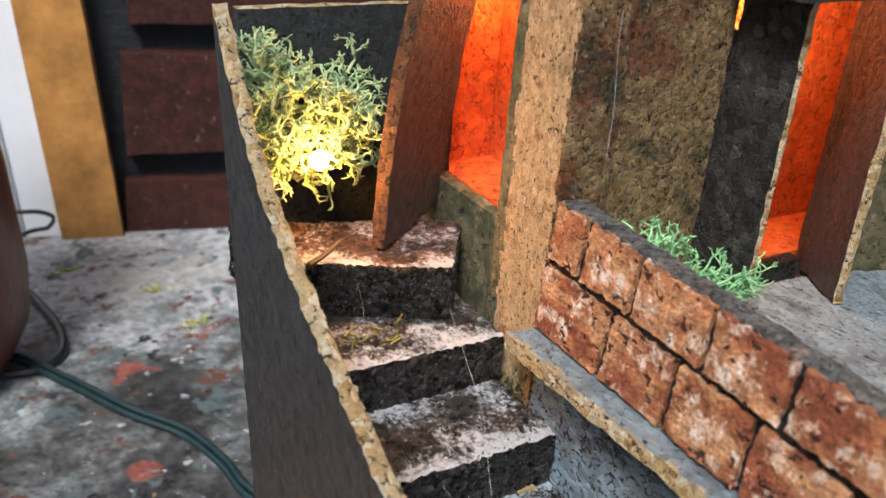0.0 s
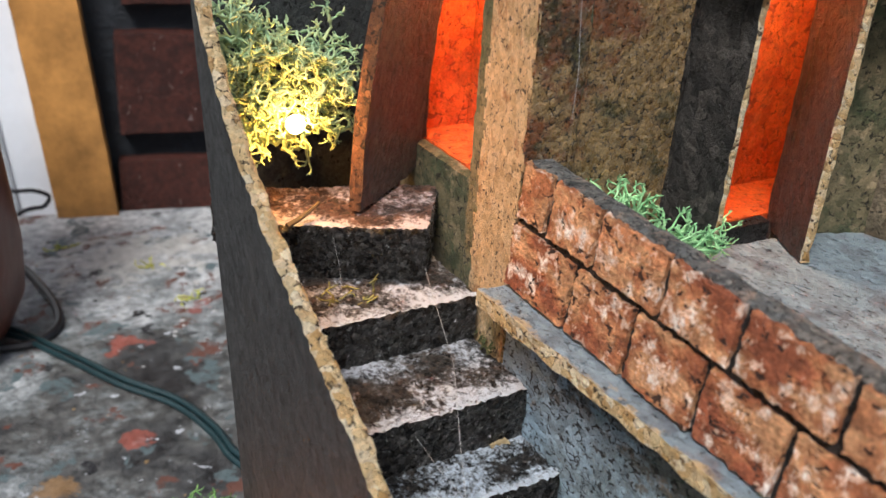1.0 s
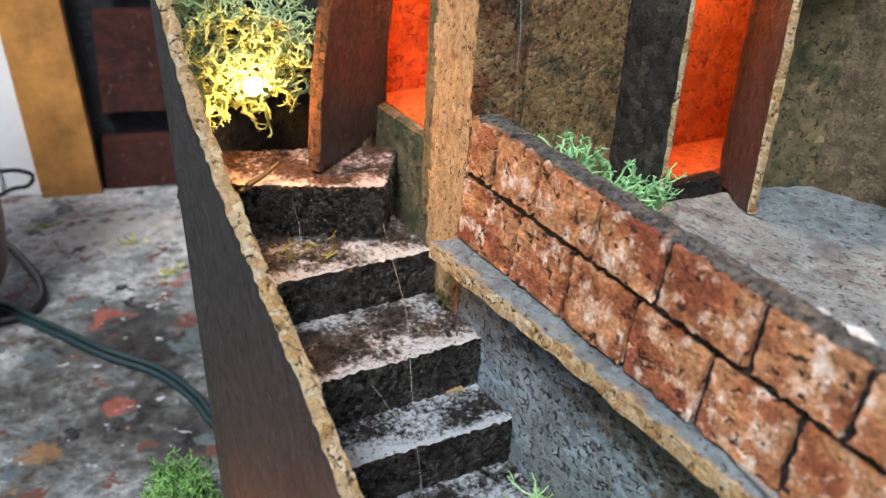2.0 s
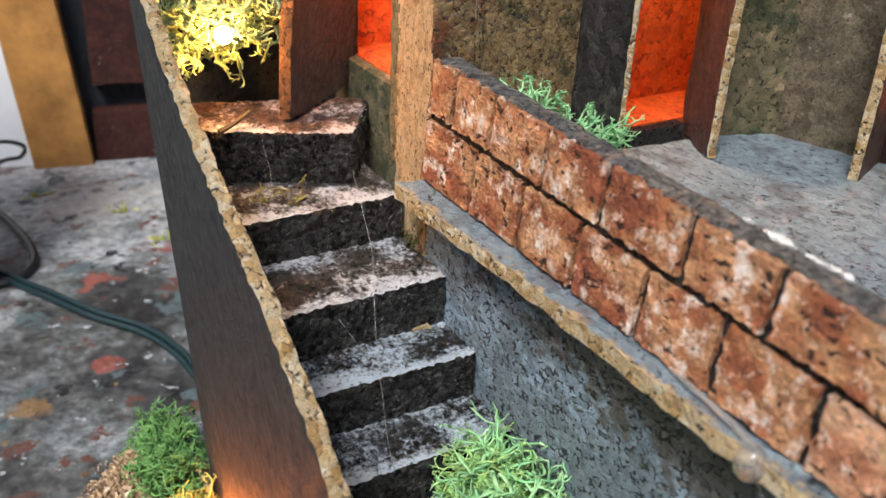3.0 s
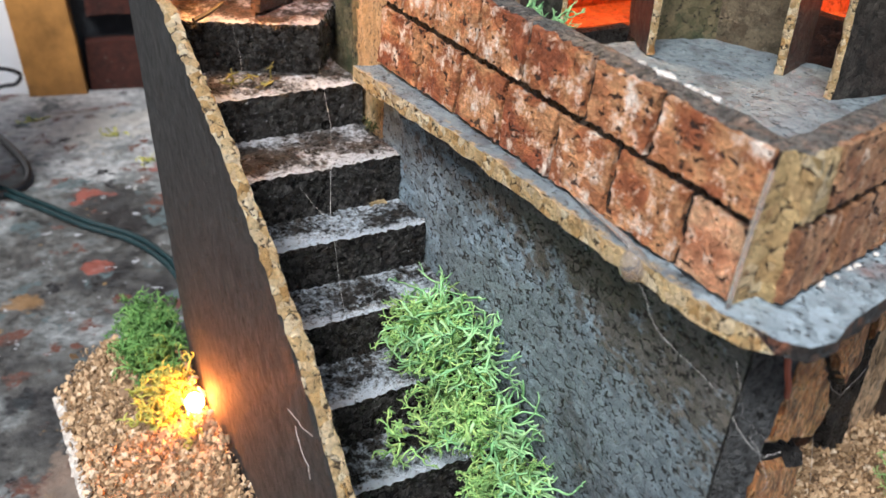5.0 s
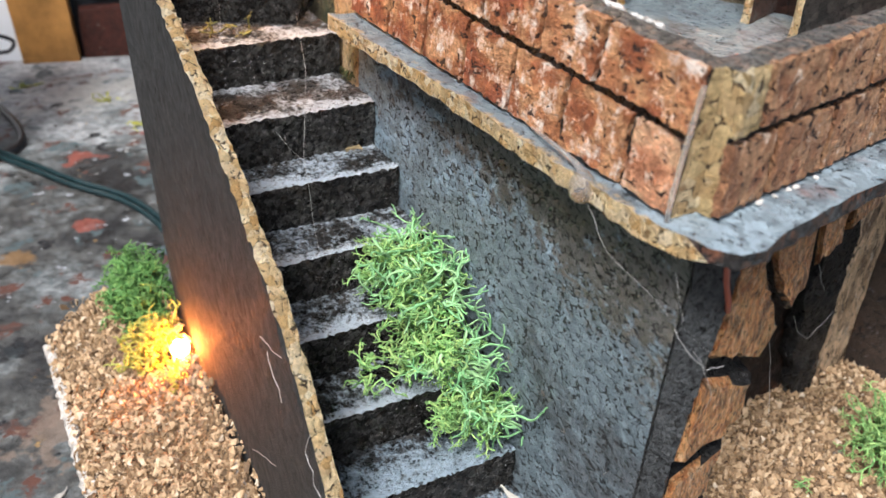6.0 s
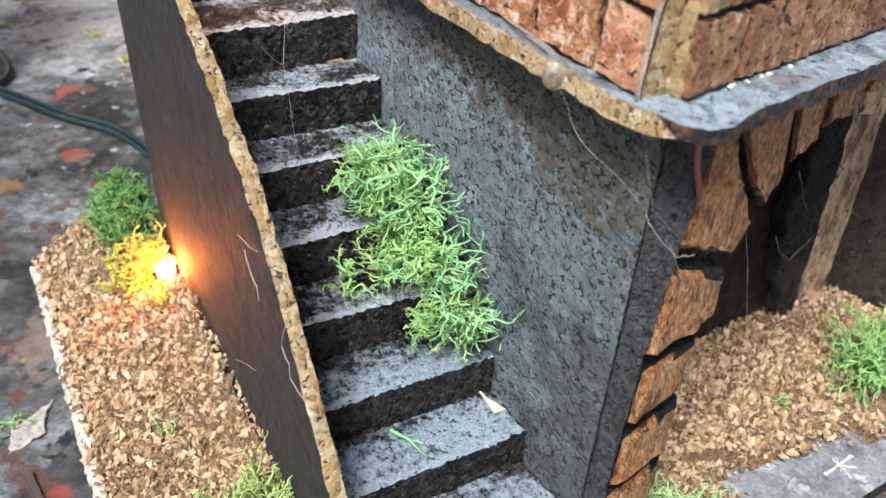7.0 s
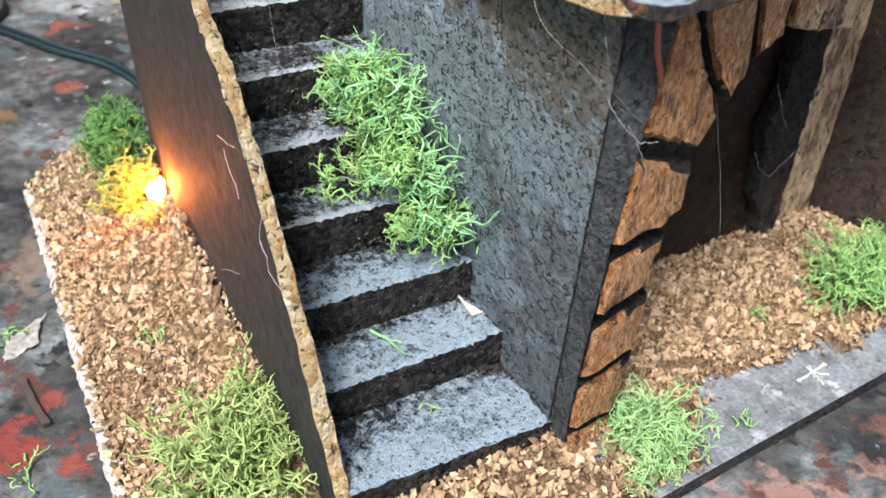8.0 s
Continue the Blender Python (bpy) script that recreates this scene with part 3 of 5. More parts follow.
def sheet(a, b, thick, z0, z1, lean=(0, 0)):
    """An upright sheet from plan point a to b, thick to its left, from z0 to z1; lean: shift in plan at the top."""
    a, b = Vector(a), Vector(b)
    side = Vector((-(b - a).y, (b - a).x)).normalized() * thick

    def f(u, v, w):
        p = a + (b - a) * u + side * v + Vector(lean) * w * w
        return (p.x, p.y, z0 + (z1 - z0) * w)

    return f


def poly_prism(outline, z0, z1, rough=0.0, size=0.006, cut=0):
    bm = bmesh.new()
    vs = [bm.verts.new((x, y, z0)) for x, y in outline]
    bottom = bm.faces.new(vs)
    top = bmesh.ops.extrude_face_region(bm, geom=[bottom])["geom"]
    for v in top:
        if isinstance(v, bmesh.types.BMVert):
            v.co.z = z1
    bmesh.ops.recalc_face_normals(bm, faces=bm.faces)
    if cut:
        bmesh.ops.triangulate(bm, faces=bm.faces)
        bmesh.ops.subdivide_edges(bm, edges=bm.edges, cuts=cut, use_grid_fill=True)
    if rough:
        for v in bm.verts:
            v.co += wobble(v.co, rough, size)
    return bm


def tube(points, radius, sides=8, taper=None):
    """Rings along a smooth line through the points."""
    pts = [Vector(p) for p in points]
    fine = []
    for i in range(len(pts) - 1):
        p0, p1, p2, p3 = pts[max(i - 1, 0)], pts[i], pts[i + 1], pts[min(i + 2, len(pts) - 1)]
        for k in range(8):
            t = k / 8
            fine.append(0.5 * (2 * p1 + (p2 - p0) * t + (2 * p0 - 5 * p1 + 4 * p2 - p3) * t * t + (3 * p1 - p0 - 3 * p2 + p3) * t ** 3))
    fine.append(pts[-1])
    bm = bmesh.new()
    rings = []
    for i, p in enumerate(fine):
        d = (fine[min(i + 1, len(fine) - 1)] - fine[max(i - 1, 0)]).normalized()
        x = d.cross(Vector((0.13, 0.31, 0.94))).normalized()
        y = d.cross(x)
        r = radius * (taper(i / (len(fine) - 1)) if taper else 1)
        rings.append([bm.verts.new(p + (x * math.cos(6.2832 * s / sides) + y * math.sin(6.2832 * s / sides)) * r) for s in range(sides)])
    for a, b in zip(rings, rings[1:]):
        for s in range(sides):
            bm.faces.new((a[s], a[(s + 1) % sides], b[(s + 1) % sides], b[s]))
    bm.faces.new(rings[0][::-1])
    bm.faces.new(rings[-1])
    return bm


def sphere(centre, r, seg=16, squash=1.0):
    bm = bmesh.new()
    bmesh.ops.create_uvsphere(bm, u_segments=seg, v_segments=seg // 2, radius=r)
    for v in bm.verts:
        v.co = Vector(centre) + Vector((v.co.x, v.co.y, v.co.z * squash))
    return bm


def lathe(profile, centre, seg=48):
    bm = bmesh.new()
    rings = [[bm.verts.new((centre[0] + r * math.cos(6.28319 * s / seg), centre[1] + r * math.sin(6.28319 * s / seg), centre[2] + z)) for s in range(seg)] for r, z in profile]
    for a, b in zip(rings, rings[1:]):
        for s in range(seg):
            bm.faces.new((a[s], a[(s + 1) % seg], b[(s + 1) % seg], b[s]))
    bm.faces.new(rings[0][::-1])
    bm.faces.new(rings[-1])
    return bm

# ---- the terrace round the model: ground, worktop, brick wall ----
TABLE_Z = 0.0055

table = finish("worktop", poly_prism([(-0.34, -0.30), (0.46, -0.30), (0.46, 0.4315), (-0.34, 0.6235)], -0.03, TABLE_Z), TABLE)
tagged(table, "worktop splashed with grey, white and red paint", "table", kind="structure")

ground = finish("ground", poly_prism([(-40, -40), (40, -40), (40, 40), (-40, 40)], -0.80, -0.75), plain("grey terrace concrete", (0.32, 0.31, 0.29), 0.85, vary=0.3, size=0.2))
tagged(ground, "plain grey concrete terrace floor below the worktop", "ground", kind="structure")

WALL = Matrix.Translation((0.106, 0.5150, 0.0)) @ Matrix.Rotation(radians(-13.5), 4, "Z")
brickwall = thing("wall_back", "dark red painted brick wall with black mortar joints", "wall", kind="structure")
core = block((1, 1, 1), box(-0.06, 0.40, 0.010, 0.10, -0.75, 0.48), 0, 0)
core.transform(WALL)
part("mortar", core, MORTAR, brickwall, "recessed black mortar")

house_brick = block((14, 3, 5), box(-0.104, 0.104, 0.0, 0.05, -0.0295, 0.0295), 0.0009, 0.0022, 0.012)
brick_mesh = finish("brick", house_brick, WALLBRICK, brickwall)
for row in range(-1, 6):
    for k in range(2):
        zc = 0.0818 + 0.0738 * row
        shift = (0.0, 0.006, -0.003)[row % 3]
        at = WALL @ Matrix.Translation((0.0965 + shift + 0.22 * k, 0.0, zc)) @ Matrix.Rotation(radians(rng.uniform(-0.4, 0.4)), 4, "Y")
        if row == -1 and k == 0:
            brick_mesh.matrix_basis = at
        else:
            b = new("brick", brick_mesh.data)
            b.parent = brickwall
            b.matrix_basis = at

jamb = finish("door_frame", block((3, 3, 60), box(-0.047, -0.0135, -0.006, 0.05, TABLE_Z + 0.0002, 0.48), 0.0004, 0.0008, 0.02), OCHREWOOD)
jamb.matrix_basis = WALL @ Matrix.Translation((0.003, 0, 0)) @ Matrix.Rotation(radians(-5.0), 4, "Y")
tagged(jamb, "ochre stained timber door post beside the brick wall", "door frame", kind="structure")
trim = finish("trim", block((2, 2, 40), box(-0.155, -0.0475, 0.0, 0.03, TABLE_Z + 0.0002, 0.48), 0.0002, 0.0006, 0.02), WHITEPAINT)
trim.matrix_basis = WALL @ Matrix.Translation((0.003, 0, 0)) @ Matrix.Rotation(radians(-5.0), 4, "Y")
tagged(trim, "white painted door trim beside the timber post", "trim", kind="structure")
groove = finish("trim", block((1, 1, 1), box(-0.0685, -0.0665, -0.0012, 0.002, TABLE_Z + 0.0003, 0.48), 0, 0.0002), plain("grey seam", (0.35, 0.38, 0.40), 0.5))
groove.matrix_basis = WALL @ Matrix.Translation((0.003, 0, 0)) @ Matrix.Rotation(radians(-5.0), 4, "Y")
tagged(groove, "narrow grey bead on the white door trim", "trim", kind="structure")
past = finish("wall_left", block((1, 1, 1), box(-0.45, -0.156, 0.01, 0.10, -0.75, 0.48), 0, 0), plain("grey render", (0.35, 0.34, 0.33), 0.85))
past.matrix_basis = WALL
tagged(past, "plain grey rendered wall", "wall", kind="structure")

pot = thing("flower_pot", "dark brown glazed terracotta pot on the worktop", "pot")
part("body", lathe([(0.001, 0.0), (0.040, 0.0), (0.048, 0.006), (0.0555, 0.022), (0.0570, 0.045), (0.0535, 0.09), (0.0470, 0.14), (0.0440, 0.17), (0.041, 0.17), (0.044, 0.14), (0.049, 0.03), (0.001, 0.03)], (-0.024, 0.41, TABLE_Z)), POT, pot)
part("rim", lathe([(0.0415, 0.1702), (0.047, 0.1705), (0.0485, 0.175), (0.047, 0.181), (0.042, 0.182), (0.040, 0.176)], (-0.024, 0.41, TABLE_Z)), POT, pot)

cz = TABLE_Z + 0.0022
cable = thing("cable", "dark green twin cable lying on the worktop", "cable")
line = [(-0.03, 0.362), (0.000, 0.396), (0.020, 0.397), (0.040, 0.367), (0.0575, 0.337), (0.0745, 0.314), (0.0830, 0.290), (0.0860, 0.270), (0.098, 0.245)]
for k in (-1, 1):
    part("strand", tube([(x + 0.0010 * k, y + 0.0009 * k, cz + 0.0006 * k + 0.0004 + 0.0006 * math.sin(40 * x)) for x, y in line], 0.0013, 10), CABLEGREEN, cable)
black = thing("cable", "black cable looping beside the terracotta pot", "cable")
part("sheath", tube([(0.025, 0.47, cz + 0.004), (0.034, 0.455, cz + 0.003), (0.040, 0.435, cz + 0.001), (0.0435, 0.415, cz), (0.0425, 0.398, cz), (0.037, 0.388, cz), (0.028, 0.383, cz), (0.016, 0.384, cz)], 0.0020, 8), CABLEBLACK, black)
black2 = thing("cable", "thin black cable lying in front of the white trim", "cable")
part("sheath", tube([(0.020, 0.522, 0.030), (0.039, 0.518, 0.0265), (0.050, 0.517, 0.0255), (0.0575, 0.516, 0.0215), (0.054, 0.514, 0.0165), (0.043, 0.512, 0.0160), (0.020, 0.505, cz)], 0.0012, 8), CABLEBLACK, black2)

# ---- the model: base board and cork gravel ----
BOARD_Z = 0.0105
OUT = [(0.0175, -0.0165), (0.315, 0.0045), (0.315, 0.240), (0.070, 0.240), (0.046, 0.2345), (0.0235, 0.2085)]
base = thing("base_board", "slate-grey painted wooden board with white chipped edges", "board")
slab = poly_prism(OUT, TABLE_Z, BOARD_Z)
for f in slab.faces:
    c = f.calc_center_median()
    f.material_index = 1 if abs(f.normal.z) < 0.5 and c.x < 0.06 else (2 if abs(f.normal.z) < 0.5 else 0)
part("board", slab, [BOARD, WHITEEDGE, SOOT], base)
part("edge_strip", block((4, 160, 2), lambda u, v, w: (0.0175 + 0.006 * v - 0.0008 + (0.0034 + 0.0018 * noise.noise(Vector((0, v, 0)) / 0.02)) * u, -0.0165 + 0.225 * v, TABLE_Z + 0.002 + (0.0034 + 0.0014 * u) * w), 0.0006, 0.0007, 0.002, grit=0.00045), plain("dirty white paint", (0.56, 0.51, 0.45), 0.7, vary=0.5, size=0.003, relief=0.0006), base, "chipped white paint along the board's edge")
star = bmesh.new()
for ang, ln, wd, off in ((8, 0.0135, 0.0013, 0.0), (-38, 0.0056, 0.0009, 0.0024), (80, 0.0090, 0.0008, -0.0012), (55, 0.0060, 0.0006, 0.0006)):
    stroke = block((12, 3, 1), box(-ln / 2 + off, ln / 2 + off, -wd / 2, wd / 2, 0, 0.0004), 0.00034, 0.0004, 0.0012)
    stroke.transform(Matrix.Translation((0.212, 0.0085, BOARD_Z + 0.0001)) @ Matrix.Rotation(radians(ang), 4, "Z"))
    piece = bpy.data.meshes.new("stroke")
    stroke.to_mesh(piece)
    stroke.free()
    star.from_mesh(piece)
    bpy.data.meshes.remove(piece)
part("paint_splash", star, WHITEEDGE, base, "white paint splash on the board")


def bed_height(x, y):
    h = 0.0022 + 0.0016 * noise.noise(Vector((x, y, 0)) / 0.02)
    if 0.060 < x < 0.150:
        k = min(1, max(0, (y + 0.012) / 0.020)) * min(1, (x - 0.060) / 0.006) * min(1, max(0, (0.150 - x) / 0.020))
        h += 0.0150 * k
    if x > 0.16 and y > 0.035:
        h += 0.004 * min(1, (y - 0.035) / 0.03)
    return h


def gravel_here(x, y):
    """Where the crumbs lie: the strip beside the stair wall, the foot of the stair and the yard under the arch."""
    edge = 0.0235 - (0.2 - y) * 0.028
    if x < 0.0665:
        return edge + 0.0008 < x and -0.015 < y < 0.2345 - max(0, 0.046 - x) * 1.18
    if x < 0.125:
        return -0.014 < y < 0.0155
    if x < 0.30:
        front = -0.006 + 0.07 * (x - 0.15) + (0.0 if x < 0.158 else 0.006 + 0.016 * min(1, (x - 0.158) / 0.02)) + 0.006 * noise.noise(Vector((x, 3.0, 0)) / 0.016)
        if x > 0.225:
            front -= 0.008
        return front < y < 0.1175
    return False


def gravel_bed():
    bm = bmesh.new()
    step = 0.0028
    ids = {}

    def corner(i, j):
        if (i, j) not in ids:
            x, y = 0.016 + i * step, -0.018 + j * step
            ids[i, j] = bm.verts.new((x, y, BOARD_Z + 0.0003 + bed_height(x, y) * 0.75 + 0.0006 * noise.noise(Vector((x, y, 1)) / 0.002)))
        return ids[i, j]

    for i in range(104):
        for j in range(90):
            if gravel_here(0.016 + (i + 0.5) * step, -0.018 + (j + 0.5) * step):
                bm.faces.new((corner(i, j), corner(i + 1, j), corner(i + 1, j + 1), corner(i, j + 1)))
    rim = [e for e in bm.edges if e.is_boundary]
    for v in {v for e in rim for v in e.verts}:
        v.co.z = BOARD_Z + 0.0002
        v.co.x += 0.0016 * noise.noise(v.co / 0.003)
        v.co.y += 0.0016 * noise.noise(v.co / 0.003 + Vector((7, 3, 1)))
    return bm


bed = finish("gravel_bed", gravel_bed(), BED, sharp=80)
tagged(bed, "glued bed of brown cork crumbs on the board", "gravel", kind="stuff")


def crumbs(count):
    r = random.Random(21)
    verts, faces = [], []
    shape = [(1, 0, 0), (-0.8, 0.5, 0.1), (-0.6, -0.7, 0), (0.2, 0.3, 0.8), (0.1, -0.2, -0.7), (0.4, 0.8, 0.2)]
    tris = [(0, 3, 4), (0, 5, 3), (5, 1, 3), (1, 2, 3), (2, 0, 4), (3, 2, 0), (1, 4, 2), (1, 5, 4), (5, 0, 4)]
    made = 0
    while made < count:
        x, y = r.uniform(0.018, 0.30), r.uniform(-0.018, 0.232)
        if not gravel_here(x + r.gauss(0, 0.0009 if x < 0.03 else 0.0022), y + r.gauss(0, 0.0022)) or (y > 0.085 and x > 0.07) or (0.0655 < x < 0.118 and y > 0.0125):
            continue
        if x > 0.16 and y < 0.03 and noise.noise(Vector((x, y, 5)) / 0.012) > 0.28:
            continue
        s = 0.00045 + 0.0015 * r.random() ** 2.6 + (0.0008 if r.random() < 0.012 else 0.0)
        m = Euler((r.uniform(0, 6.3), r.uniform(0, 6.3), r.uniform(0, 6.3))).to_matrix()
        c = Vector((x, y, BOARD_Z + bed_height(x, y) * 0.85 + s * 0.35))
        n = len(verts)
        sq = Vector((1, r.uniform(0.6, 1.1), r.uniform(0.45, 0.9)))
        for p in shape:
            q = Vector([p[k] * s * sq[k] * r.uniform(0.75, 1.25) for k in range(3)])
            verts.append(c + m @ q)
        faces += [tuple(n + k for k in t) for t in tris]
        made += 1
    me = bpy.data.meshes.new("gravel")
    me.from_pydata(verts, [], faces)
    me.materials.append(GRAVEL)
    return tagged(new("gravel", me), "loose tan and brown cork crumbs on the board", "gravel", kind="stuff")


crumbs(30000)

# ---- the stair ----
WALL_X = 0.1178


def left_x(y, z):
    """Outer face of the leaning cork wall left of the stair."""
    return 0.0620 + 0.038 * y - 0.055 * z


TOP = [(0.004, 0.010), (0.010, 0.022), (0.0150, 0.032), (0.028, 0.0605), (0.040, 0.080), (0.052, 0.0975), (0.067, 0.1130), (0.083, 0.1240), (0.107, 0.1385), (0.128, 0.1475), (0.150, 0.1568), (0.168, 0.1668), (0.184, 0.1808), (0.193, 0.1930), (0.2005, 0.2035)]


def top_z(y):
    for (y0, z0), (y1, z1) in zip(TOP, TOP[1:]):
        if y <= y1:
            return z0 + (z1 - z0) * (y - y0) / (y1 - y0)
    return TOP[-1][1]


def stair_wall(u, v, w):
    y = 0.0055 + 0.195 * v
    nick = 0.0011 * max(0.0, noise.noise(Vector((y, 0.3, 0.1)) / 0.0026)) * max(0.0, w - 0.9) * 10
    z = BOARD_Z + (top_z(y) - BOARD_Z) * w - nick
    bite = 0.0007 * noise.noise(Vector((y, 2.0 * u, 0.7)) / 0.0024) * max(0.0, w - 0.95) * 20
    return (left_x(y, z) + 0.0036 * u + bite, y, z)


sidewall = finish("wall_stair", block((3, 240, 60), stair_wall, 0.0, 0.0011, 0.009, (0, 0, 1, 0, 0, 1)), [CHAR, RAW])
tagged(sidewall, "charcoal painted cork wall with raw tan cut edge", "wall", kind="structure")

STEPS = [(0.1620, 0.1280), (0.1365, 0.1155), (0.1212, 0.1020), (0.1040, 0.0895), (0.0870, 0.0772), (0.0700, 0.0645), (0.0527, 0.0522), (0.0352, 0.0408), (0.0120, 0.0305)]
stair = thing("staircase", "steep black cork stair with white dry-brushed treads", "stairs")
for i, (y0, z1) in enumerate(STEPS):
    y1 = (STEPS[i - 1][0] if i else 0.1900) + 0.012
    z0 = (STEPS[i + 1][1] if i + 1 < len(STEPS) else BOARD_Z + 0.001) - 0.001

    def tread(u, v, w, y0=y0, y1=y1, z0=z0, z1=z1, i=i):
        y = y0 + (y1 - y0) * v + 0.0012 * math.sin(i * 2.1) * (u - 0.5)
        z = z0 + (z1 - z0) * w
        x0 = left_x(y, z) + 0.0030
        return (x0 + (WALL_X + 0.0006 - x0 - (0.0006 if w else 0)) * u, y, z)

    part("step", block((56, 26, 14), tread, 0.00036, 0.0006, 0.0022, (1, 1, 1, 1, 1, 0), 0.00030), [STEPBROWN if i < 2 else (STEP if i < 6 else (STEPPALE if i < 8 else STEPWHITE)), RISER], stair)

# the winder at the head of the stair
WIND = [(0.0700, 0.1925), (0.1090, 0.1742), (0.1262, 0.2000), (0.1235, 0.2185), (0.0660, 0.2185)]


def winder(u, v, w):
    a = Vector(WIND[0]).lerp(Vector(WIND[1]), u)
    b = Vector(WIND[4]).lerp(Vector(WIND[2]), u)
    p = a.lerp(b, v)
    return (p.x, p.y, 0.127 + 0.0155 * w)


part("step", block((56, 30, 16), winder, 0.00036, 0.0006, 0.0022, (1, 1, 1, 1, 1, 0), 0.00030), [STEPWARM, RISER], stair, "brown winder step with pale dry brush")

# ---- walls below the terrace ----


def terrace_z(x, y):
    return 0.1425 - 0.030 * (y - 0.008) - 0.028 * (x - 0.110)


EDGE = [(0.0105, 0.1178, 0.0140), (0.0271, 0.1178, 0.0133), (0.0569, 0.1178, 0.0121), (0.0830, 0.1178, 0.0110), (0.1085, 0.1178, 0.0100), (0.1400, 0.1178, 0.0085)]
KERB = [(0.0105, 0.1180, 0.0070), (0.0477, 0.1186, 0.0064), (0.0855, 0.1214, 0.0062), (0.1102, 0.1238, 0.0056), (0.1400, 0.1285, 0.0060)]


def along(rows, z):
    """The plan point at a height, from rows of z, x, y."""
    for (z0, x0, y0), (z1, x1, y1) in zip(rows, rows[1:]):
        if z <= z1:
            k = (z - z0) / (z1 - z0)
            return Vector((x0 + (x1 - x0) * k, y0 + (y1 - y0) * k))
    return Vector(rows[-1][1:])


def grey_wall(u, v, w):
    y = 0.149 * v
    z = BOARD_Z + (terrace_z(0.118, y) - 0.0042 - BOARD_Z) * w
    e = along(EDGE, z)
    return (WALL_X + 0.006 * u, e.y + (0.1490 - e.y) * v, z)


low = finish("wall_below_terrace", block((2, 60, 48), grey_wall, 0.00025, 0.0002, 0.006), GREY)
tagged(low, "blue-grey painted cork wall with dark seams and brown stains", "wall", kind="structure")

pier = block((5, 32, 60), box(0.1190, 0.1330, 0.1500, 0.1735, 0.106, 0.225), 0.00035, 0.0008, 0.004, (0, 1, 2, 0, 0, 0))
for f in pier.faces:
    c = f.calc_center_median()
    if f.normal.x < -0.5:
        ragged = 0.0016 * noise.noise(c / 0.004)
        f.material_index = 1 if c.y > 0.1690 + ragged else 2 if c.y < 0.1512 + ragged else 0
post = finish("wall_corner", pier, [TAN, MOSSY, PLASTER])
tagged(post, "ochre washed cork corner pier of the house", "wall", kind="structure")
side = thing("wall_stair_door", "olive washed cork wall below the lit doorway", "wall", kind="structure")
part("wall", block((2, 14, 14), box(0.1235, 0.1275, 0.1740, 0.2190, 0.100, 0.1518), 0.0003, 0.0004, 0.006), MOSSY, side)
part("jamb", block((2, 2, 20), box(0.1230, 0.1275, 0.1740, 0.1785, 0.1520, 0.225), 0.0002, 0.0004, 0.006), MOSSY, side)
part("jamb", block((2, 3, 20), box(0.1235, 0.1275, 0.2110, 0.2190, 0.1520, 0.225), 0.0002, 0.0004, 0.006), DOORRED, side)
part("lintel", block((2, 8, 3), box(0.1236, 0.1274, 0.1786, 0.2109, 0.216, 0.2248), 0.0002, 0.0004, 0.006), MOSSY, side)

backwall = finish("wall_landing", block((16, 2, 22), box(0.0700, 0.1234, 0.2188, 0.2225, 0.1275, 0.1975), 0.0003, 0.0004, 0.006, (0, 0, 0, 0, 0, 1)), [CHAR, RAW])
tagged(backwall, "charcoal cork wall behind the stair landing", "wall", kind="structure")

# ---- terrace ----


def flat_poly(outline, top, thick, mats, name, step=0.004, rough=0.0003):
    """A sheet with the given outline, its upper face at top(x, y); the rim takes the second material."""
    bm = poly_prism(outline, 0.0, 1.0)
    bmesh.ops.triangulate(bm, faces=[f for f in bm.faces if abs(f.normal.z) > 0.5])
    for _ in range(6):
        long = [e for e in bm.edges if (e.verts[0].co.xy - e.verts[1].co.xy).length > step * 2]
        if not long:
            break
        bmesh.ops.subdivide_edges(bm, edges=long, cuts=1)
        bmesh.ops.triangulate(bm, faces=bm.faces)
    for f in bm.faces:
        f.normal_update()
        c = f.calc_center_median()
        f.material_index = 0 if f.normal.z > 0.5 else (1 if c.x < 0.1125 and c.y > 0.003 + 0.003 * noise.noise(c / 0.002) else 2)
    for v in bm.verts:
        near = max(0.0, min(1.0, (0.012 - v.co.y) / 0.01)) * max(0.0, min(1.0, (v.co.x - 0.1085) / 0.004))
        sag = 0.0009 * near * (0.5 + abs(noise.noise(Vector((v.co.x, v.co.y, 2)) / 0.003)))
        z = top(v.co.x, v.co.y) - (sag * 0.3 if v.co.z > 0.5 else thick * (1 - 0.38 * near) + sag)
        p = Vector((v.co.x, v.co.y, z)) + wobble(Vector((v.co.x, v.co.y, z)), 0.0007 * near, 0.0025)
        v.co = p + wobble(p, rough, 0.004) + wobble(p, 0.00055 if v.co.x < 0.1125 else 0.0, 0.0022)
    return finish(name, bm, mats)


LEDGE = [(0.1083, 0.1490), (0.1090, 0.0860), (0.1078, 0.0330), (0.1082, 0.0090), (0.1095, 0.0045), (0.1115, 0.0003), (0.1142, -0.0036), (0.1190, -0.0042), (0.1245, -0.0018), (0.1354, 0.0008), (0.1620, 0.0070), (0.2500, 0.0250), (0.2500, 0.1440), (0.1500, 0.1490)]
terrace = flat_poly(LEDGE, terrace_z, 0.0040, [FLOOR, RAW, RIMDARK], "floor", 0.0026, 0.0005)
tagged(terrace, "pale blue-grey painted cork terrace with raw cut edge", "floor", kind="structure")

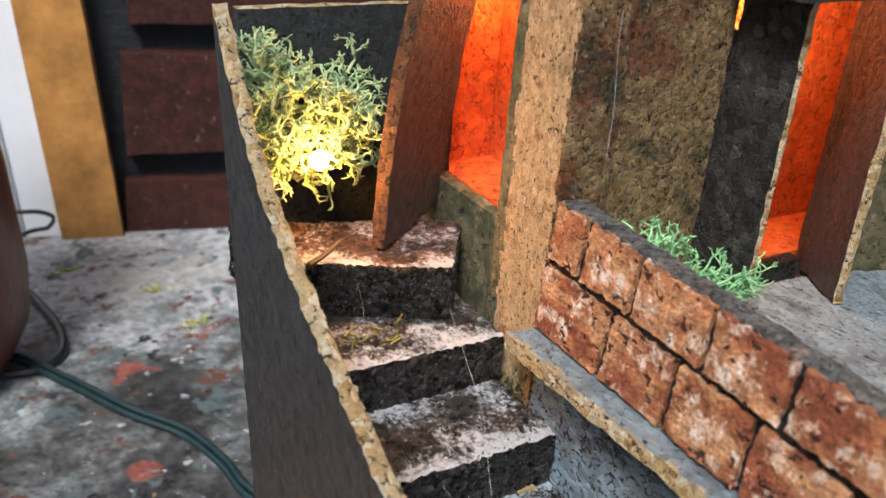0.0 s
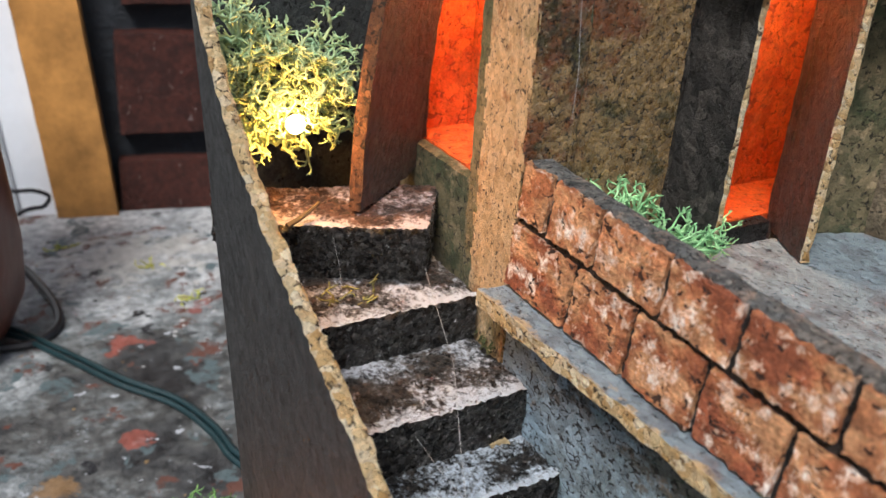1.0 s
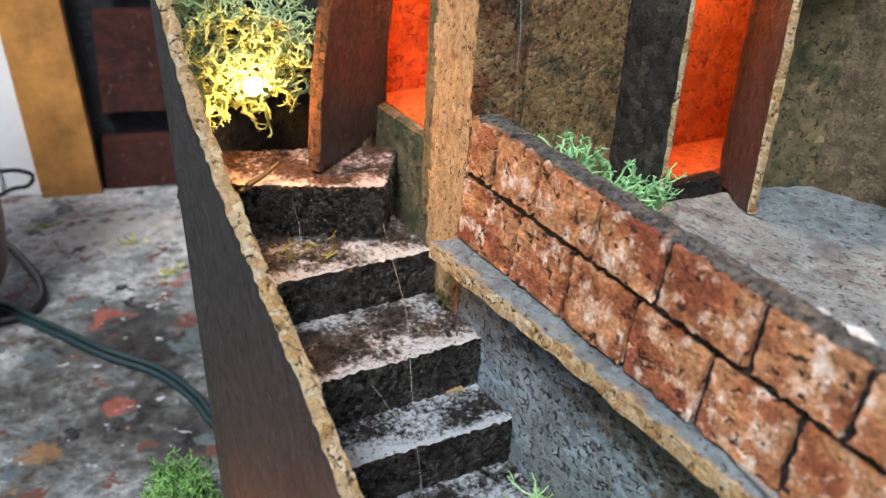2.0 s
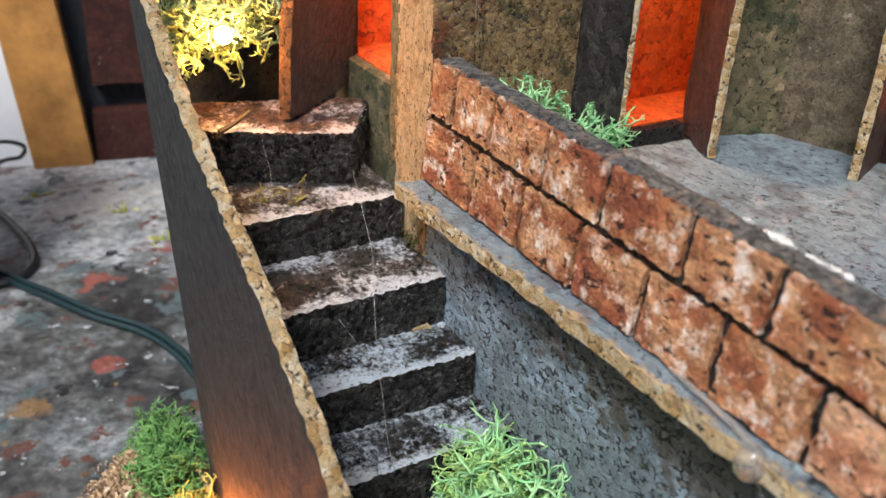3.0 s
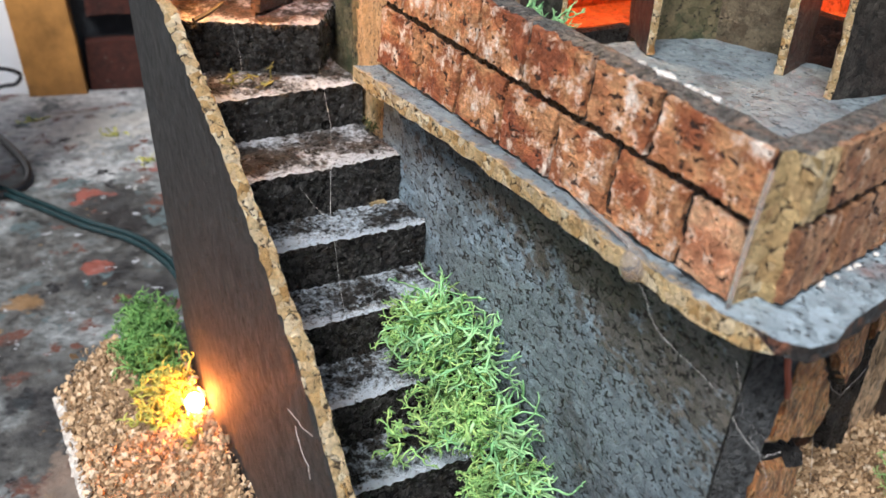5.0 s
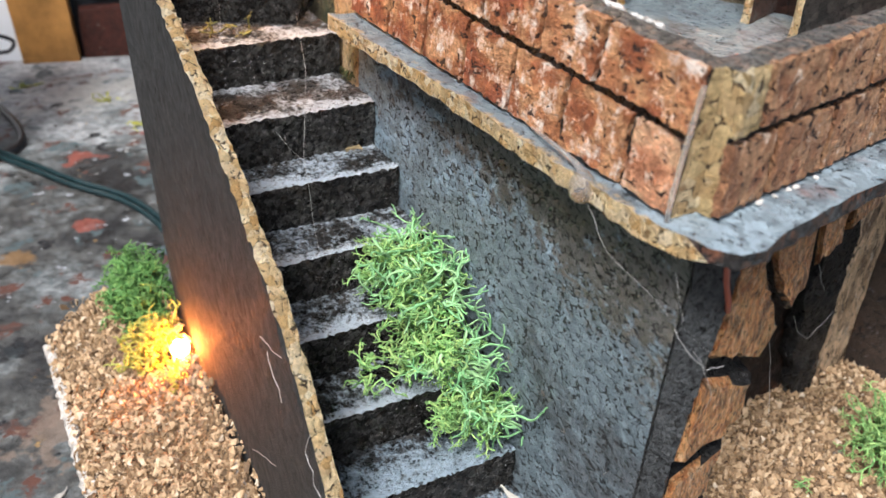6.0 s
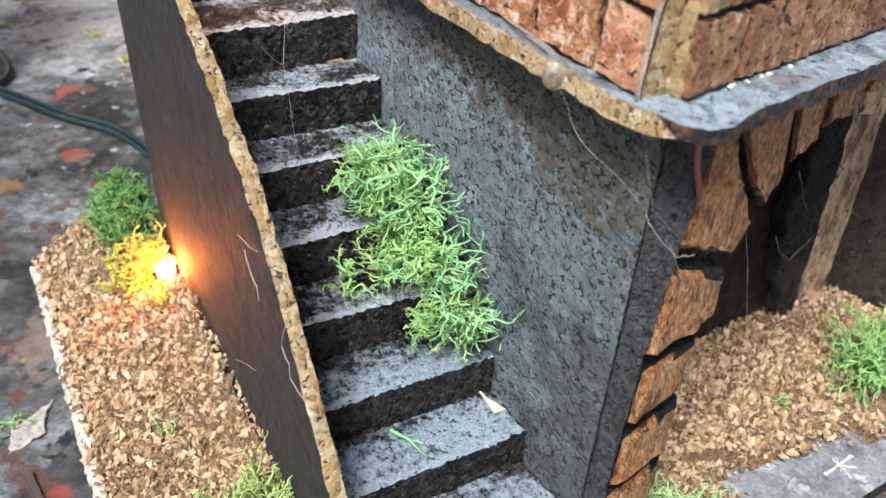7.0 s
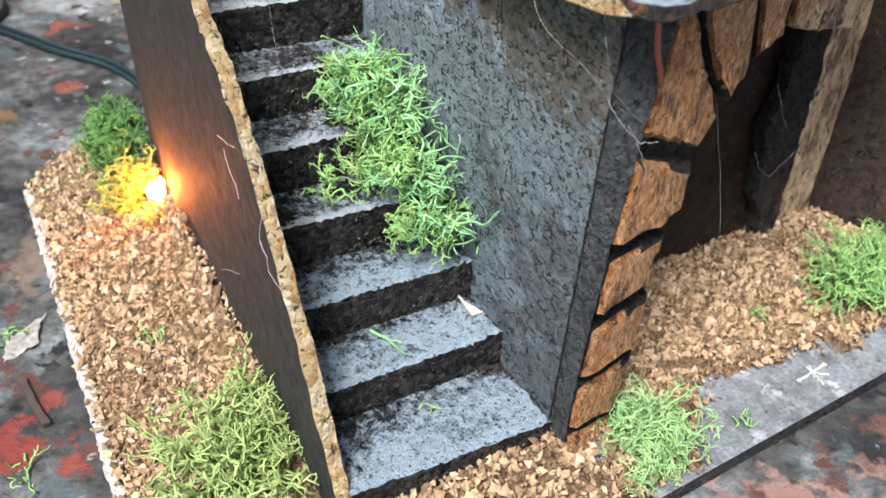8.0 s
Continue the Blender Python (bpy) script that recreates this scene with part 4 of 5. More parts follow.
# parapets: a cork core faced with two courses of small bricks
parapet = thing("parapet", "low cork parapet faced with orange-brown bricks", "parapet", kind="structure")


def side_par(s, d, h):
    """s metres back from the front corner, d into the wall, h from foot (0) to top (1)."""
    y = 0.0105 + s
    x = 0.1108 + 0.034 * s + 0.0030 * h + d
    return (x, y, terrace_z(x, y) + (0.1690 - 0.004 * h * 0 - terrace_z(x, y)) * h)


part("core", block((3, 44, 8), lambda u, v, w: side_par(0.139 * v, 0.0012 + 0.0060 * u, 0.99 * w), 0.0003, 0.0006, 0.004, (0, 0, 2, 0, 0, 1)), [SOOT, GRITTOP, RAWMID], parapet, "dark cork core with grey painted top")
upper, lower = [0.0105, 0.0370, 0.0565, 0.0795, 0.0990, 0.1200, 0.1375, 0.1495], [0.0105, 0.0245, 0.0445, 0.0638, 0.0840, 0.1042, 0.1245, 0.1495]
for marks, h0, h1 in ((lower, 0.02, 0.525), (upper, 0.565, 1.0)):
    for a, b in zip(marks, marks[1:]):
        def face(u, v, w, a=a, b=b, h0=h0, h1=h1):
            s = a - 0.0105 + 0.00045 + (b - a - 0.0009) * v
            return side_par(s, 0.0016 * u - 0.0002, h0 + (h1 - h0) * w)
        part("brick", block((1, 18, 11), face, 0.00045, 0.0007, 0.0018), BRICKPALE if b < 0.025 else BRICK, parapet)

front = thing("parapet_front", "low cork parapet faced with brown bricks, raw end grain", "parapet", kind="structure")
FA, FD = Vector((0.1178, 0.0065)), Vector((math.cos(radians(13)), math.sin(radians(13))))
FN = Vector((-FD.y, FD.x))


def front_par(s, d, h):
    p = FA + FD * s + FN * d
    return (p.x, p.y, terrace_z(p.x, p.y) + (0.1690 - 0.04 * s * 0.4 - terrace_z(p.x, p.y)) * h)


part("core", block((44, 3, 8), lambda u, v, w: front_par(0.0008 + 0.126 * u, 0.0012 + 0.0062 * v, 0.99 * w), 0.0003, 0.0006, 0.004, (1, 1, 0, 0, 0, 2)), [SOOT, RAWMID, GRITTOP], front, "dark cork core with grey painted top")
for marks, h0, h1 in (([0.0, 0.0085, 0.029, 0.048, 0.066, 0.087, 0.106, 0.127], 0.565, 1.0), ([0.0, 0.016, 0.036, 0.056, 0.077, 0.097, 0.127], 0.02, 0.525)):
    for a, b in zip(marks, marks[1:]):
        def face(u, v, w, a=a, b=b, h0=h0, h1=h1):
            return front_par(a + 0.0007 + (b - a - 0.0014) * u, 0.0016 * v - 0.0002, h0 + (h1 - h0) * w)
        part("brick", block((18, 1, 11), face, 0.00045, 0.0006, 0.0018), RAWMID if b < 0.01 else BRICKDARK, front)

# ---- the arch below the terrace ----
arch = thing("arch_wall", "front arch of burnt sienna and black cork blocks", "wall", kind="structure")
AA, AD = Vector((0.1210, 0.0065)), Vector((math.cos(radians(12)), math.sin(radians(12))))
AN = Vector((-AD.y, AD.x))
STONES = [
    [(0.1190, 0.0125), (0.1325, 0.0125), (0.1342, 0.0268), (0.1188, 0.0290)],
    [(0.1193, 0.0322), (0.1352, 0.0300), (0.1388, 0.0456), (0.1196, 0.0445)],
    [(0.1201, 0.0482), (0.1383, 0.0490), (0.1396, 0.0640), (0.1214, 0.0612)],
    [(0.1216, 0.0667), (0.1392, 0.0677), (0.1406, 0.0806), (0.1228, 0.0796)],
    [(0.1232, 0.0846), (0.1385, 0.0838), (0.1456, 0.0857), (0.1461, 0.0962), (0.1244, 0.1052)],
    [(0.1256, 0.1100), (0.1381, 0.1040), (0.1470, 0.0998), (0.1521, 0.1056), (0.1463, 0.1156), (0.1392, 0.1250), (0.1350, 0.1345), (0.1285, 0.1350), (0.1277, 0.1222)],
    [(0.1385, 0.1345), (0.1402, 0.1296), (0.1475, 0.1170), (0.1548, 0.1085), (0.1590, 0.1176), (0.1552, 0.1345)],
    [(0.1570, 0.1345), (0.1616, 0.1172), (0.1690, 0.1205), (0.1700, 0.1345)],
    [(0.1722, 0.1340), (0.1712, 0.1225), (0.1850, 0.1255), (0.1850, 0.1335)],
    [(0.1868, 0.1335), (0.1868, 0.1265), (0.2050, 0.1265), (0.2050, 0.1330)],
]


def stone(shape, depth):
    bm = bmesh.new()
    mid = Vector((sum(p[0] for p in shape), sum(p[1] for p in shape))) / len(shape)
    ring = []
    for (xa, za), (xb, zb) in zip(shape, shape[1:] + shape[:1]):
        for k in range(5):
            ring.append((xa + (xb - xa) * k / 5, za + (zb - za) * k / 5))
    layers = [(0.86, -0.0012), (1.0, 0.0008), (1.0, depth * 0.5), (1.0, depth)]
    rows = []
    for scale, d in layers:
        row = []
        for x, z in ring:
            q = mid + (Vector((x, z)) - mid) * scale + Vector((-0.0007, 0.0004)) * (1 if scale < 1 else 0)
            s = (q.x - AA.x) / AD.x
            p = AA + AD * s + Vector((0.14, 1.0)) * d
            p3 = Vector((p.x, p.y, q.y))
            row.append(bm.verts.new(p3 + wobble(p3, 0.0008 if scale < 1 else 0.00055, 0.0022)))
        rows.append(row)
    n = len(ring)
    s = (mid.x - AA.x) / AD.x
    pc = AA + AD * s - AN * 0.0012
    centre = bm.verts.new((pc.x, pc.y, mid.y))
    for k in range(n):
        bm.faces.new((centre, rows[0][(k + 1) % n], rows[0][k]))
    for i, (a, b) in enumerate(zip(rows, rows[1:])):
        for k in range(n):
            f = bm.faces.new((a[k], a[(k + 1) % n], b[(k + 1) % n], b[k]))
            x, z = ring[k]
            charred = (x - mid.x) / 0.009 - 0.2 * (z - mid.y) / 0.008 + 0.6 * noise.noise(Vector((x, 0.0, z)) / 0.002) > 0.45
            f.material_index = 0 if i == 0 and not charred else 1
    bm.faces.new(rows[-1])
    bmesh.ops.recalc_face_normals(bm, faces=bm.faces)
    return bm


for shape in STONES:
    part("stone", stone(shape, 0.013), [STONE, SOOT], arch)


def arch_core(u, v, w):
    z = 0.011 + 0.1235 * w
    s = 0.0005 + (0.0125 + 0.012 * max(0, w - 0.1) + 0.055 * max(0, w - 0.72) ** 1.3 * 4) * u + 0.003 * w
    p = AA + AD * s + Vector((0.14, 1.0)) * (0.0042 + 0.0100 * v)
    return (p.x, p.y, z)


part("core", block((6, 4, 40), arch_core, 0.0003, 0.0004, 0.004), SOOT, arch, "black charred cork between the blocks")


def strip(u, v, w):
    z = 0.011 + 0.1262 * w
    p = (along(EDGE, z) + Vector((0.0003, -0.0002))).lerp(along(KERB, z), u) + Vector((0.0035, 0.0035)) * v
    return (p.x, p.y, z)


part("strip", block((12, 2, 90), strip, 0.0005, 0.0003, 0.0022), KERBPAINT, arch, "dark grey granular side of the arch")
part("joint", block((1, 1, 60), lambda u, v, w: (lambda p: (p.x - 0.0001 + 0.0004 * v, p.y - 0.0002 + 0.0003 * u, 0.0112 + 0.1255 * w))(along(EDGE, 0.0112 + 0.1255 * w)), 0.00022, 0.0, 0.003), SOOT, arch, "dark open joint beside the grey wall")
part("lintel", block((24, 4, 3), lambda u, v, w: (lambda p: (p.x, p.y, 0.1240 + 0.0095 * w))(AA + AD * (0.03 + 0.11 * u) + AN * (0.0045 + 0.0095 * v)), 0.0004, 0.0004, 0.004), SOOT, arch, "black charred cork over the arch")

cave = thing("wall_cave", "dark cork walls inside the arch, the hollow darkened for shade", "wall", kind="structure")
# Added back wall: its dark colour stands for shaded gravel under the arch.
part("wall", block((30, 2, 30), lambda u, v, w: (0.1350 + 0.106 * u, 0.0640 + 0.005 * u + 0.004 * v + 0.008 * w, 0.011 + 0.1215 * w), 0.0012, 0.0004, 0.006), HOLLOWSHADE, cave, "added charred red-brown wall, darkened as shade behind the arch")
part("wall", block((2, 12, 24), lambda u, v, w: (0.1345 + 0.004 * u + 0.008 * w, 0.0215 + 0.0425 * v, 0.011 + 0.121 * w), 0.0006, 0.0004, 0.007), HOLLOWSHADE, cave)
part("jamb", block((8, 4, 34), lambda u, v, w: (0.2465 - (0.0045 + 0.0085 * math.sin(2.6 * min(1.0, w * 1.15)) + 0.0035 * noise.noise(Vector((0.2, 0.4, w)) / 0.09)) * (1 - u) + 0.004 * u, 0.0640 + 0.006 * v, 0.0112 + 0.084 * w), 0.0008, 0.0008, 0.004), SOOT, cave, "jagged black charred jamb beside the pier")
part("corbel", block((14, 4, 14), lambda u, v, w: (0.2170 + 0.010 * (1 - w) + (0.038 - 0.010 * (1 - w)) * u, 0.0590 + 0.006 * v, 0.0960 - 0.004 * u + (0.0365 + 0.004 * u) * w), 0.0008, 0.0010, 0.004), TANDARK, cave, "streaked brown cork above the charred jamb")
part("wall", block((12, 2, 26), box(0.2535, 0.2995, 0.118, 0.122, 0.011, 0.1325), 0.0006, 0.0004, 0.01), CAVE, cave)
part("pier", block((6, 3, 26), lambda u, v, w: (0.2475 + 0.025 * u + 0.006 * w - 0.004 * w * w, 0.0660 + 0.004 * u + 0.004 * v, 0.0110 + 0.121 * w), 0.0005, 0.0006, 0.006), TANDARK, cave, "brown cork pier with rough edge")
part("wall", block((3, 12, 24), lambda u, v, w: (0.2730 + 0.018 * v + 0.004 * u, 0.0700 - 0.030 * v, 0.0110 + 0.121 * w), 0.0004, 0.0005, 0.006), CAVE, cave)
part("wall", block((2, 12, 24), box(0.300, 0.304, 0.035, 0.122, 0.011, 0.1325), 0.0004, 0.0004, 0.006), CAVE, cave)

# ---- house behind the terrace ----
house = thing("wall_house", "weathered brown and green cork house wall", "wall", kind="structure")
HT = 0.225
part("wall", block((9, 2, 26), box(0.1332, 0.1622, 0.1500, 0.1540, 0.1330, HT), 0.0004, 0.0004, 0.006), PLASTER, house)
part("jamb", block((2, 2, 22), box(0.1623, 0.1648, 0.1500, 0.1540, 0.1393, 0.2040), 0.0003, 0.0003, 0.005), DOORDARK, house, "dark cork door jamb")
part("sill", block((12, 2, 3), box(0.1624, 0.2058, 0.1502, 0.1560, 0.1330, 0.1392), 0.0003, 0.0005, 0.005), SOOT, house, "dark cork door sill")
part("lintel", block((12, 8, 3), box(0.1560, 0.2360, 0.1270, 0.1538, 0.2145, 0.2200), 0.0003, 0.0006, 0.005), DOORDARK, house, "dark cork lintel over the doorway")
part("wall", block((8, 2, 26), sheet((0.2060, 0.1500), (0.2350, 0.1393), 0.004, 0.1330, 0.2143), 0.0004, 0.0004, 0.006, (1, 0, 0, 0, 0, 0)), [MOSSY, DOORRED], house)
part("wall", block((7, 2, 26), sheet((0.2330, 0.1400), (0.2420, 0.1130), 0.004, 0.1330, HT), 0.0004, 0.0004, 0.006), TANWALL, house)
part("sill", block((9, 2, 3), sheet((0.2421, 0.1128), (0.2500, 0.0835), 0.006, 0.1320, 0.1505), 0.0005, 0.0006, 0.004), DOORRED, house, "dark red cork sill with flaked white paint")
part("lintel", block((9, 2, 3), sheet((0.2421, 0.1128), (0.2500, 0.0835), 0.004, 0.2050, HT), 0.0003, 0.0006, 0.005), DOORRED, house)
part("wall", block((9, 2, 26), sheet((0.2501, 0.0833), (0.2620, 0.0340), 0.004, 0.1320, HT), 0.0004, 0.0004, 0.006), PLASTER, house)


def leaf(name, foot, hinge, thick, z0, z1, mats, label, lean=(0, 0)):
    bm = block((10, 2, 22), sheet(foot, hinge, thick, z0, z1, lean), 0.0003, 0.0009, 0.003, (1, 0, 0, 0, 0, 1))
    ob = finish(name, bm, mats)
    return tagged(ob, label, "door", kind="structure")


leaf("door_1", (0.0938, 0.1902), (0.1250, 0.2150), -0.0036, 0.1432, 0.2240, [DOORRED, RAWDARK], "open red-brown cork door standing on the stair landing", (0.012, 0.001))
leaf("door_2", (0.1640, 0.1318), (0.1622, 0.1498), -0.0022, 0.1452, 0.2142, [DOORDARK, RAW], "open dark cork door with raw pale edge")
leaf("door_3", (0.1962, 0.1308), (0.2058, 0.1500), -0.0026, 0.1362, 0.2142, [DOORRED, RAW], "open dark red cork door with raw pale edge")
leaf("door_4", (0.2222, 0.1048), (0.2420, 0.1128), -0.0030, 0.1358, 0.2142, [DOORRED, RAW], "open dark red cork door with thick raw edge")
leaf("door_5", (0.2190, 0.0838), (0.2505, 0.0800), -0.0030, 0.1362, 0.2142, [DOORDARK, RAW], "open dark cork door with thick raw edge")

# lit rooms behind the doorways
rooms = thing("wall_rooms", "bright orange painted rooms behind the doorways", "wall", kind="structure")
part("wall", block((2, 12, 18), box(0.1460, 0.1490, 0.1742, 0.2230, 0.1440, 0.2248), 0.0003, 0.0003, 0.006), ORANGE, rooms)
part("wall", block((6, 2, 18), box(0.1277, 0.1459, 0.2192, 0.2230, 0.1440, 0.2248), 0.0003, 0.0003, 0.006), ORANGE, rooms)
part("wall", block((6, 2, 18), box(0.1277, 0.1459, 0.1737, 0.1770, 0.1440, 0.2248), 0.0003, 0.0003, 0.006), ORANGE, rooms)
part("floor", block((6, 12, 2), box(0.1276, 0.1489, 0.1742, 0.2228, 0.1440, 0.1519), 0.0003, 0.0003, 0.006), ORANGE, rooms)
part("wall", block((22, 2, 18), box(0.1500, 0.2630, 0.1740, 0.1770, 0.1340, 0.2248), 0.0003, 0.0003, 0.006), ORANGE, rooms)
part("wall", block((2, 8, 18), box(0.1500, 0.1530, 0.1542, 0.1739, 0.1340, 0.2248), 0.0003, 0.0003, 0.006), ORANGE, rooms)
part("wall", block((2, 8, 18), box(0.2600, 0.2630, 0.1542, 0.1739, 0.1340, 0.2248), 0.0003, 0.0003, 0.006), ORANGE, rooms)
part("floor", block((22, 8, 2), box(0.1531, 0.2599, 0.1542, 0.1739, 0.1340, 0.1396), 0.0003, 0.0003, 0.006), ORANGE, rooms)
part("wall", block((2, 14, 18), box(0.2860, 0.2890, 0.0700, 0.1300, 0.1320, 0.2248), 0.0003, 0.0003, 0.006), ORANGE, rooms)
part("wall", block((10, 2, 18), box(0.2475, 0.2859, 0.1270, 0.1300, 0.1320, 0.2248), 0.0003, 0.0003, 0.006), ORANGE, rooms)
part("wall", block((10, 2, 18), box(0.2550, 0.2859, 0.0700, 0.0730, 0.1320, 0.2248), 0.0003, 0.0003, 0.006), ORANGE, rooms)
part("floor", block((10, 14, 2), box(0.2505, 0.2859, 0.0731, 0.1269, 0.1320, 0.1440), 0.0003, 0.0003, 0.006), ORANGE, rooms)
roof = finish("ceiling", poly_prism([(0.1240, 0.1495), (0.2325, 0.1495), (0.2420, 0.1130), (0.2620, 0.0340), (0.2900, 0.0340), (0.2900, 0.2240), (0.1240, 0.2240)], 0.2252, 0.2280), DOORDARK)
tagged(roof, "dark cork roof over the lit rooms", "roof", kind="structure")


def bulb(at, r, mat, label, down=(0, 0, -1)):
    b = thing("light_bulb", label, "lamp", group="small warm bulbs")
    part("glass", sphere(at, r), mat, b)
    d = Vector(down)
    a = Vector(at) + d * r * 0.8
    base = part("socket", tube([a, a + d * 0.002, a + d * 0.004], r * 0.55, 8), SOCKET, b)
    part("wire", tube([a + d * 0.004, a + d * 0.008 + Vector((0.001, 0, 0)), a + d * 0.011], 0.0004, 6), CABLEBLACK, base)


bulb((0.1385, 0.2050, 0.2120), 0.0026, ROOMBULB, "small lit bulb under the roof of the orange room", (0, 0, 1))
bulb((0.1860, 0.1605, 0.2110), 0.0033, ROOMBULB, "small lit bulb under the roof of the orange room", (0, 0, 1))
bulb((0.2700, 0.1000, 0.2120), 0.0030, ROOMBULB, "small lit bulb under the roof of the orange room", (0, 0, 1))
bulb((0.0811, 0.1938, 0.1668), 0.0023, BULB, "lit warm bulb in front of the lichen on the landing", (0.3, 0.9, -0.15))
bulb((0.0624, 0.1730, 0.0208), 0.0031, LOWBULB, "lit warm bulb on the gravel beside the stair wall", (-0.5, 0.5, -0.7))


# ---- lichen and moss ----
class Strands:
    def __init__(self):
        self.verts, self.faces = [], []

    def strand(self, pts, r0, r1, sides=4):
        n0 = len(self.verts)
        last = len(pts) - 1
        for i, p in enumerate(pts):
            d = (pts[min(i + 1, last)] - pts[max(i - 1, 0)]).normalized()
            x = d.cross(Vector((0.23, 0.37, 0.9))).normalized()
            y = d.cross(x)
            r = r0 + (r1 - r0) * i / last
            for s in range(sides):
                a = 6.2832 * s / sides
                self.verts.append(p + (x * math.cos(a) + y * math.sin(a) * 0.7) * r)
        for i in range(last):
            for s in range(sides):
                a, b = n0 + i * sides + s, n0 + i * sides + (s + 1) % sides
                self.faces.append((a, b, b + sides, a + sides))
        self.faces.append(tuple(n0 + last * sides + s for s in range(sides)))

    def grow(self, r, p, d, length, radius, forks, curl):
        pts = [p.copy()]
        steps = 5
        for _ in range(steps):
            d = (d + Vector((r.gauss(0, curl), r.gauss(0, curl), r.gauss(0, curl)))).normalized()
            p = p + d * length / steps
            pts.append(p.copy())
        self.strand(pts, radius, radius * 0.62)
        if forks > 0:
            for _ in range(r.choice((2, 2, 3))):
                k = r.choice((2, 3, 4, 5, 5))
                q = pts[k]
                e = (d + Vector((r.gauss(0, 0.75), r.gauss(0, 0.75), r.gauss(0, 0.75)))).normalized()
                self.grow(r, q, e, length * r.uniform(0.45, 0.72), radius * 0.74, forks - 1, curl)

    def mesh(self, name, mat):
        me = bpy.data.meshes.new(name)
        me.from_pydata(self.verts, [], self.faces)
        me.materials.append(mat)
        me.polygons.foreach_set("use_smooth", [True] * len(me.polygons))
        return new(name, me)


def clump(name, label, mat, seed, spots, stems, length, radius, forks=2, curl=0.35, up=0.9, spread=0.8, keep=None):
    """spots: centre, radii and share of stems of each tuft."""
    r = random.Random(seed)
    bush = thing(name, label, "moss")
    for c, rad, share in spots:
        s = Strands()
        for _ in range(round(stems * share)):
            while True:
                q = Vector((r.uniform(-1, 1), r.uniform(-1, 1), r.uniform(-1, 1)))
                if q.length < 1:
                    break
            p = Vector(c) + Vector((q.x * rad[0], q.y * rad[1], q.z * rad[2]))
            d = Vector((q.x * spread + r.gauss(0, 0.35), q.y * spread + r.gauss(0, 0.35), up * abs(r.gauss(0.6, 0.4)))).normalized()
            s.grow(r, p, d, length * r.uniform(0.6, 1.25), radius * r.uniform(0.75, 1.2), forks, curl)
        if keep is not None:
            for p in s.verts:
                p.x = max(p.x, keep)
        s.mesh("tuft", mat).parent = bush
    return bush


clump("lichen", "pale green lichen bush lit by the bulb on the landing", PALELICHEN, 3, [((0.0735, 0.207, 0.183), (0.005, 0.005, 0.009), 0.40), ((0.0865, 0.208, 0.178), (0.010, 0.005, 0.011), 0.55), ((0.0775, 0.207, 0.168), (0.007, 0.003, 0.007), 0.45), ((0.0930, 0.207, 0.172), (0.005, 0.004, 0.006), 0.25), ((0.0785, 0.2040, 0.1600), (0.006, 0.003, 0.004), 0.22), ((0.0900, 0.2050, 0.1640), (0.006, 0.003, 0.004), 0.22)], 120, 0.0070, 0.00074, 3, 0.32, up=0.35, spread=1.0, keep=0.0655)
clump("lichen", "mint green lichen sprig behind the brick parapet", MINT, 5, [((0.1400, 0.1395, 0.1500), (0.008, 0.006, 0.006), 0.5), ((0.1530, 0.1370, 0.1440), (0.007, 0.005, 0.005), 0.5)], 70, 0.0080, 0.00062, 3, 0.25, up=0.8)
stairmoss = [((0.1050, 0.0950, 0.0875), (0.0080, 0.006, 0.004), 0.30), ((0.1068, 0.0860, 0.0830), (0.0070, 0.007, 0.005), 0.22), ((0.1035, 0.0745, 0.0750), (0.0085, 0.007, 0.005), 0.28), ((0.1085, 0.0620, 0.0620), (0.0065, 0.008, 0.005), 0.25), ((0.0940, 0.0760, 0.0710), (0.009, 0.004, 0.003), 0.06)]
clump("moss", "fine green dyed moss tumbling down the stair", MOSS, 9, stairmoss, 330, 0.0056, 0.00046, 3, 0.36, up=0.15, spread=0.7)
clump("lichen", "thick mint green lichen strands over the stair moss", MINT, 19, [((0.1065, 0.0930, 0.0900), (0.0065, 0.006, 0.003), 0.5), ((0.1085, 0.0830, 0.0865), (0.0050, 0.007, 0.004), 0.3), ((0.1078, 0.0690, 0.0740), (0.0060, 0.007, 0.004), 0.3), ((0.1105, 0.0590, 0.0640), (0.0040, 0.005, 0.003), 0.15)], 80, 0.0086, 0.00060, 2, 0.28, up=0.05, spread=0.55)
clump("moss", "green dyed moss on the gravel behind the lit bulb", MOSSDARK, 11, [((0.0600, 0.2200, 0.0210), (0.0085, 0.010, 0.009), 0.55), ((0.0560, 0.2050, 0.0205), (0.0085, 0.009, 0.008), 0.55)], 280, 0.0080, 0.00055, 2, 0.6, up=0.9, spread=0.5)
# Yellow colour here paints the bulb's glow on the moss.
clump("moss", "moss round the lit bulb, its yellow glow put into the colour", YELLOWMOSS, 12, [((0.0575, 0.1860, 0.0190), (0.0080, 0.007, 0.006), 0.5), ((0.0530, 0.1780, 0.0155), (0.0060, 0.007, 0.003), 0.35), ((0.0600, 0.1700, 0.0130), (0.0040, 0.005, 0.0015), 0.15)], 150, 0.0065, 0.00055, 2, 0.6, up=0.9, spread=0.5)
clump("moss", "bushy olive green moss at the foot of the stair wall", BUSHMOSS, 13, [((0.0490, 0.0550, 0.0165), (0.0105, 0.0080, 0.004), 0.5), ((0.0470, 0.0400, 0.0165), (0.0105, 0.0080, 0.004), 0.5)], 150, 0.0110, 0.00072, 3, 0.30, up=0.8, spread=0.8)
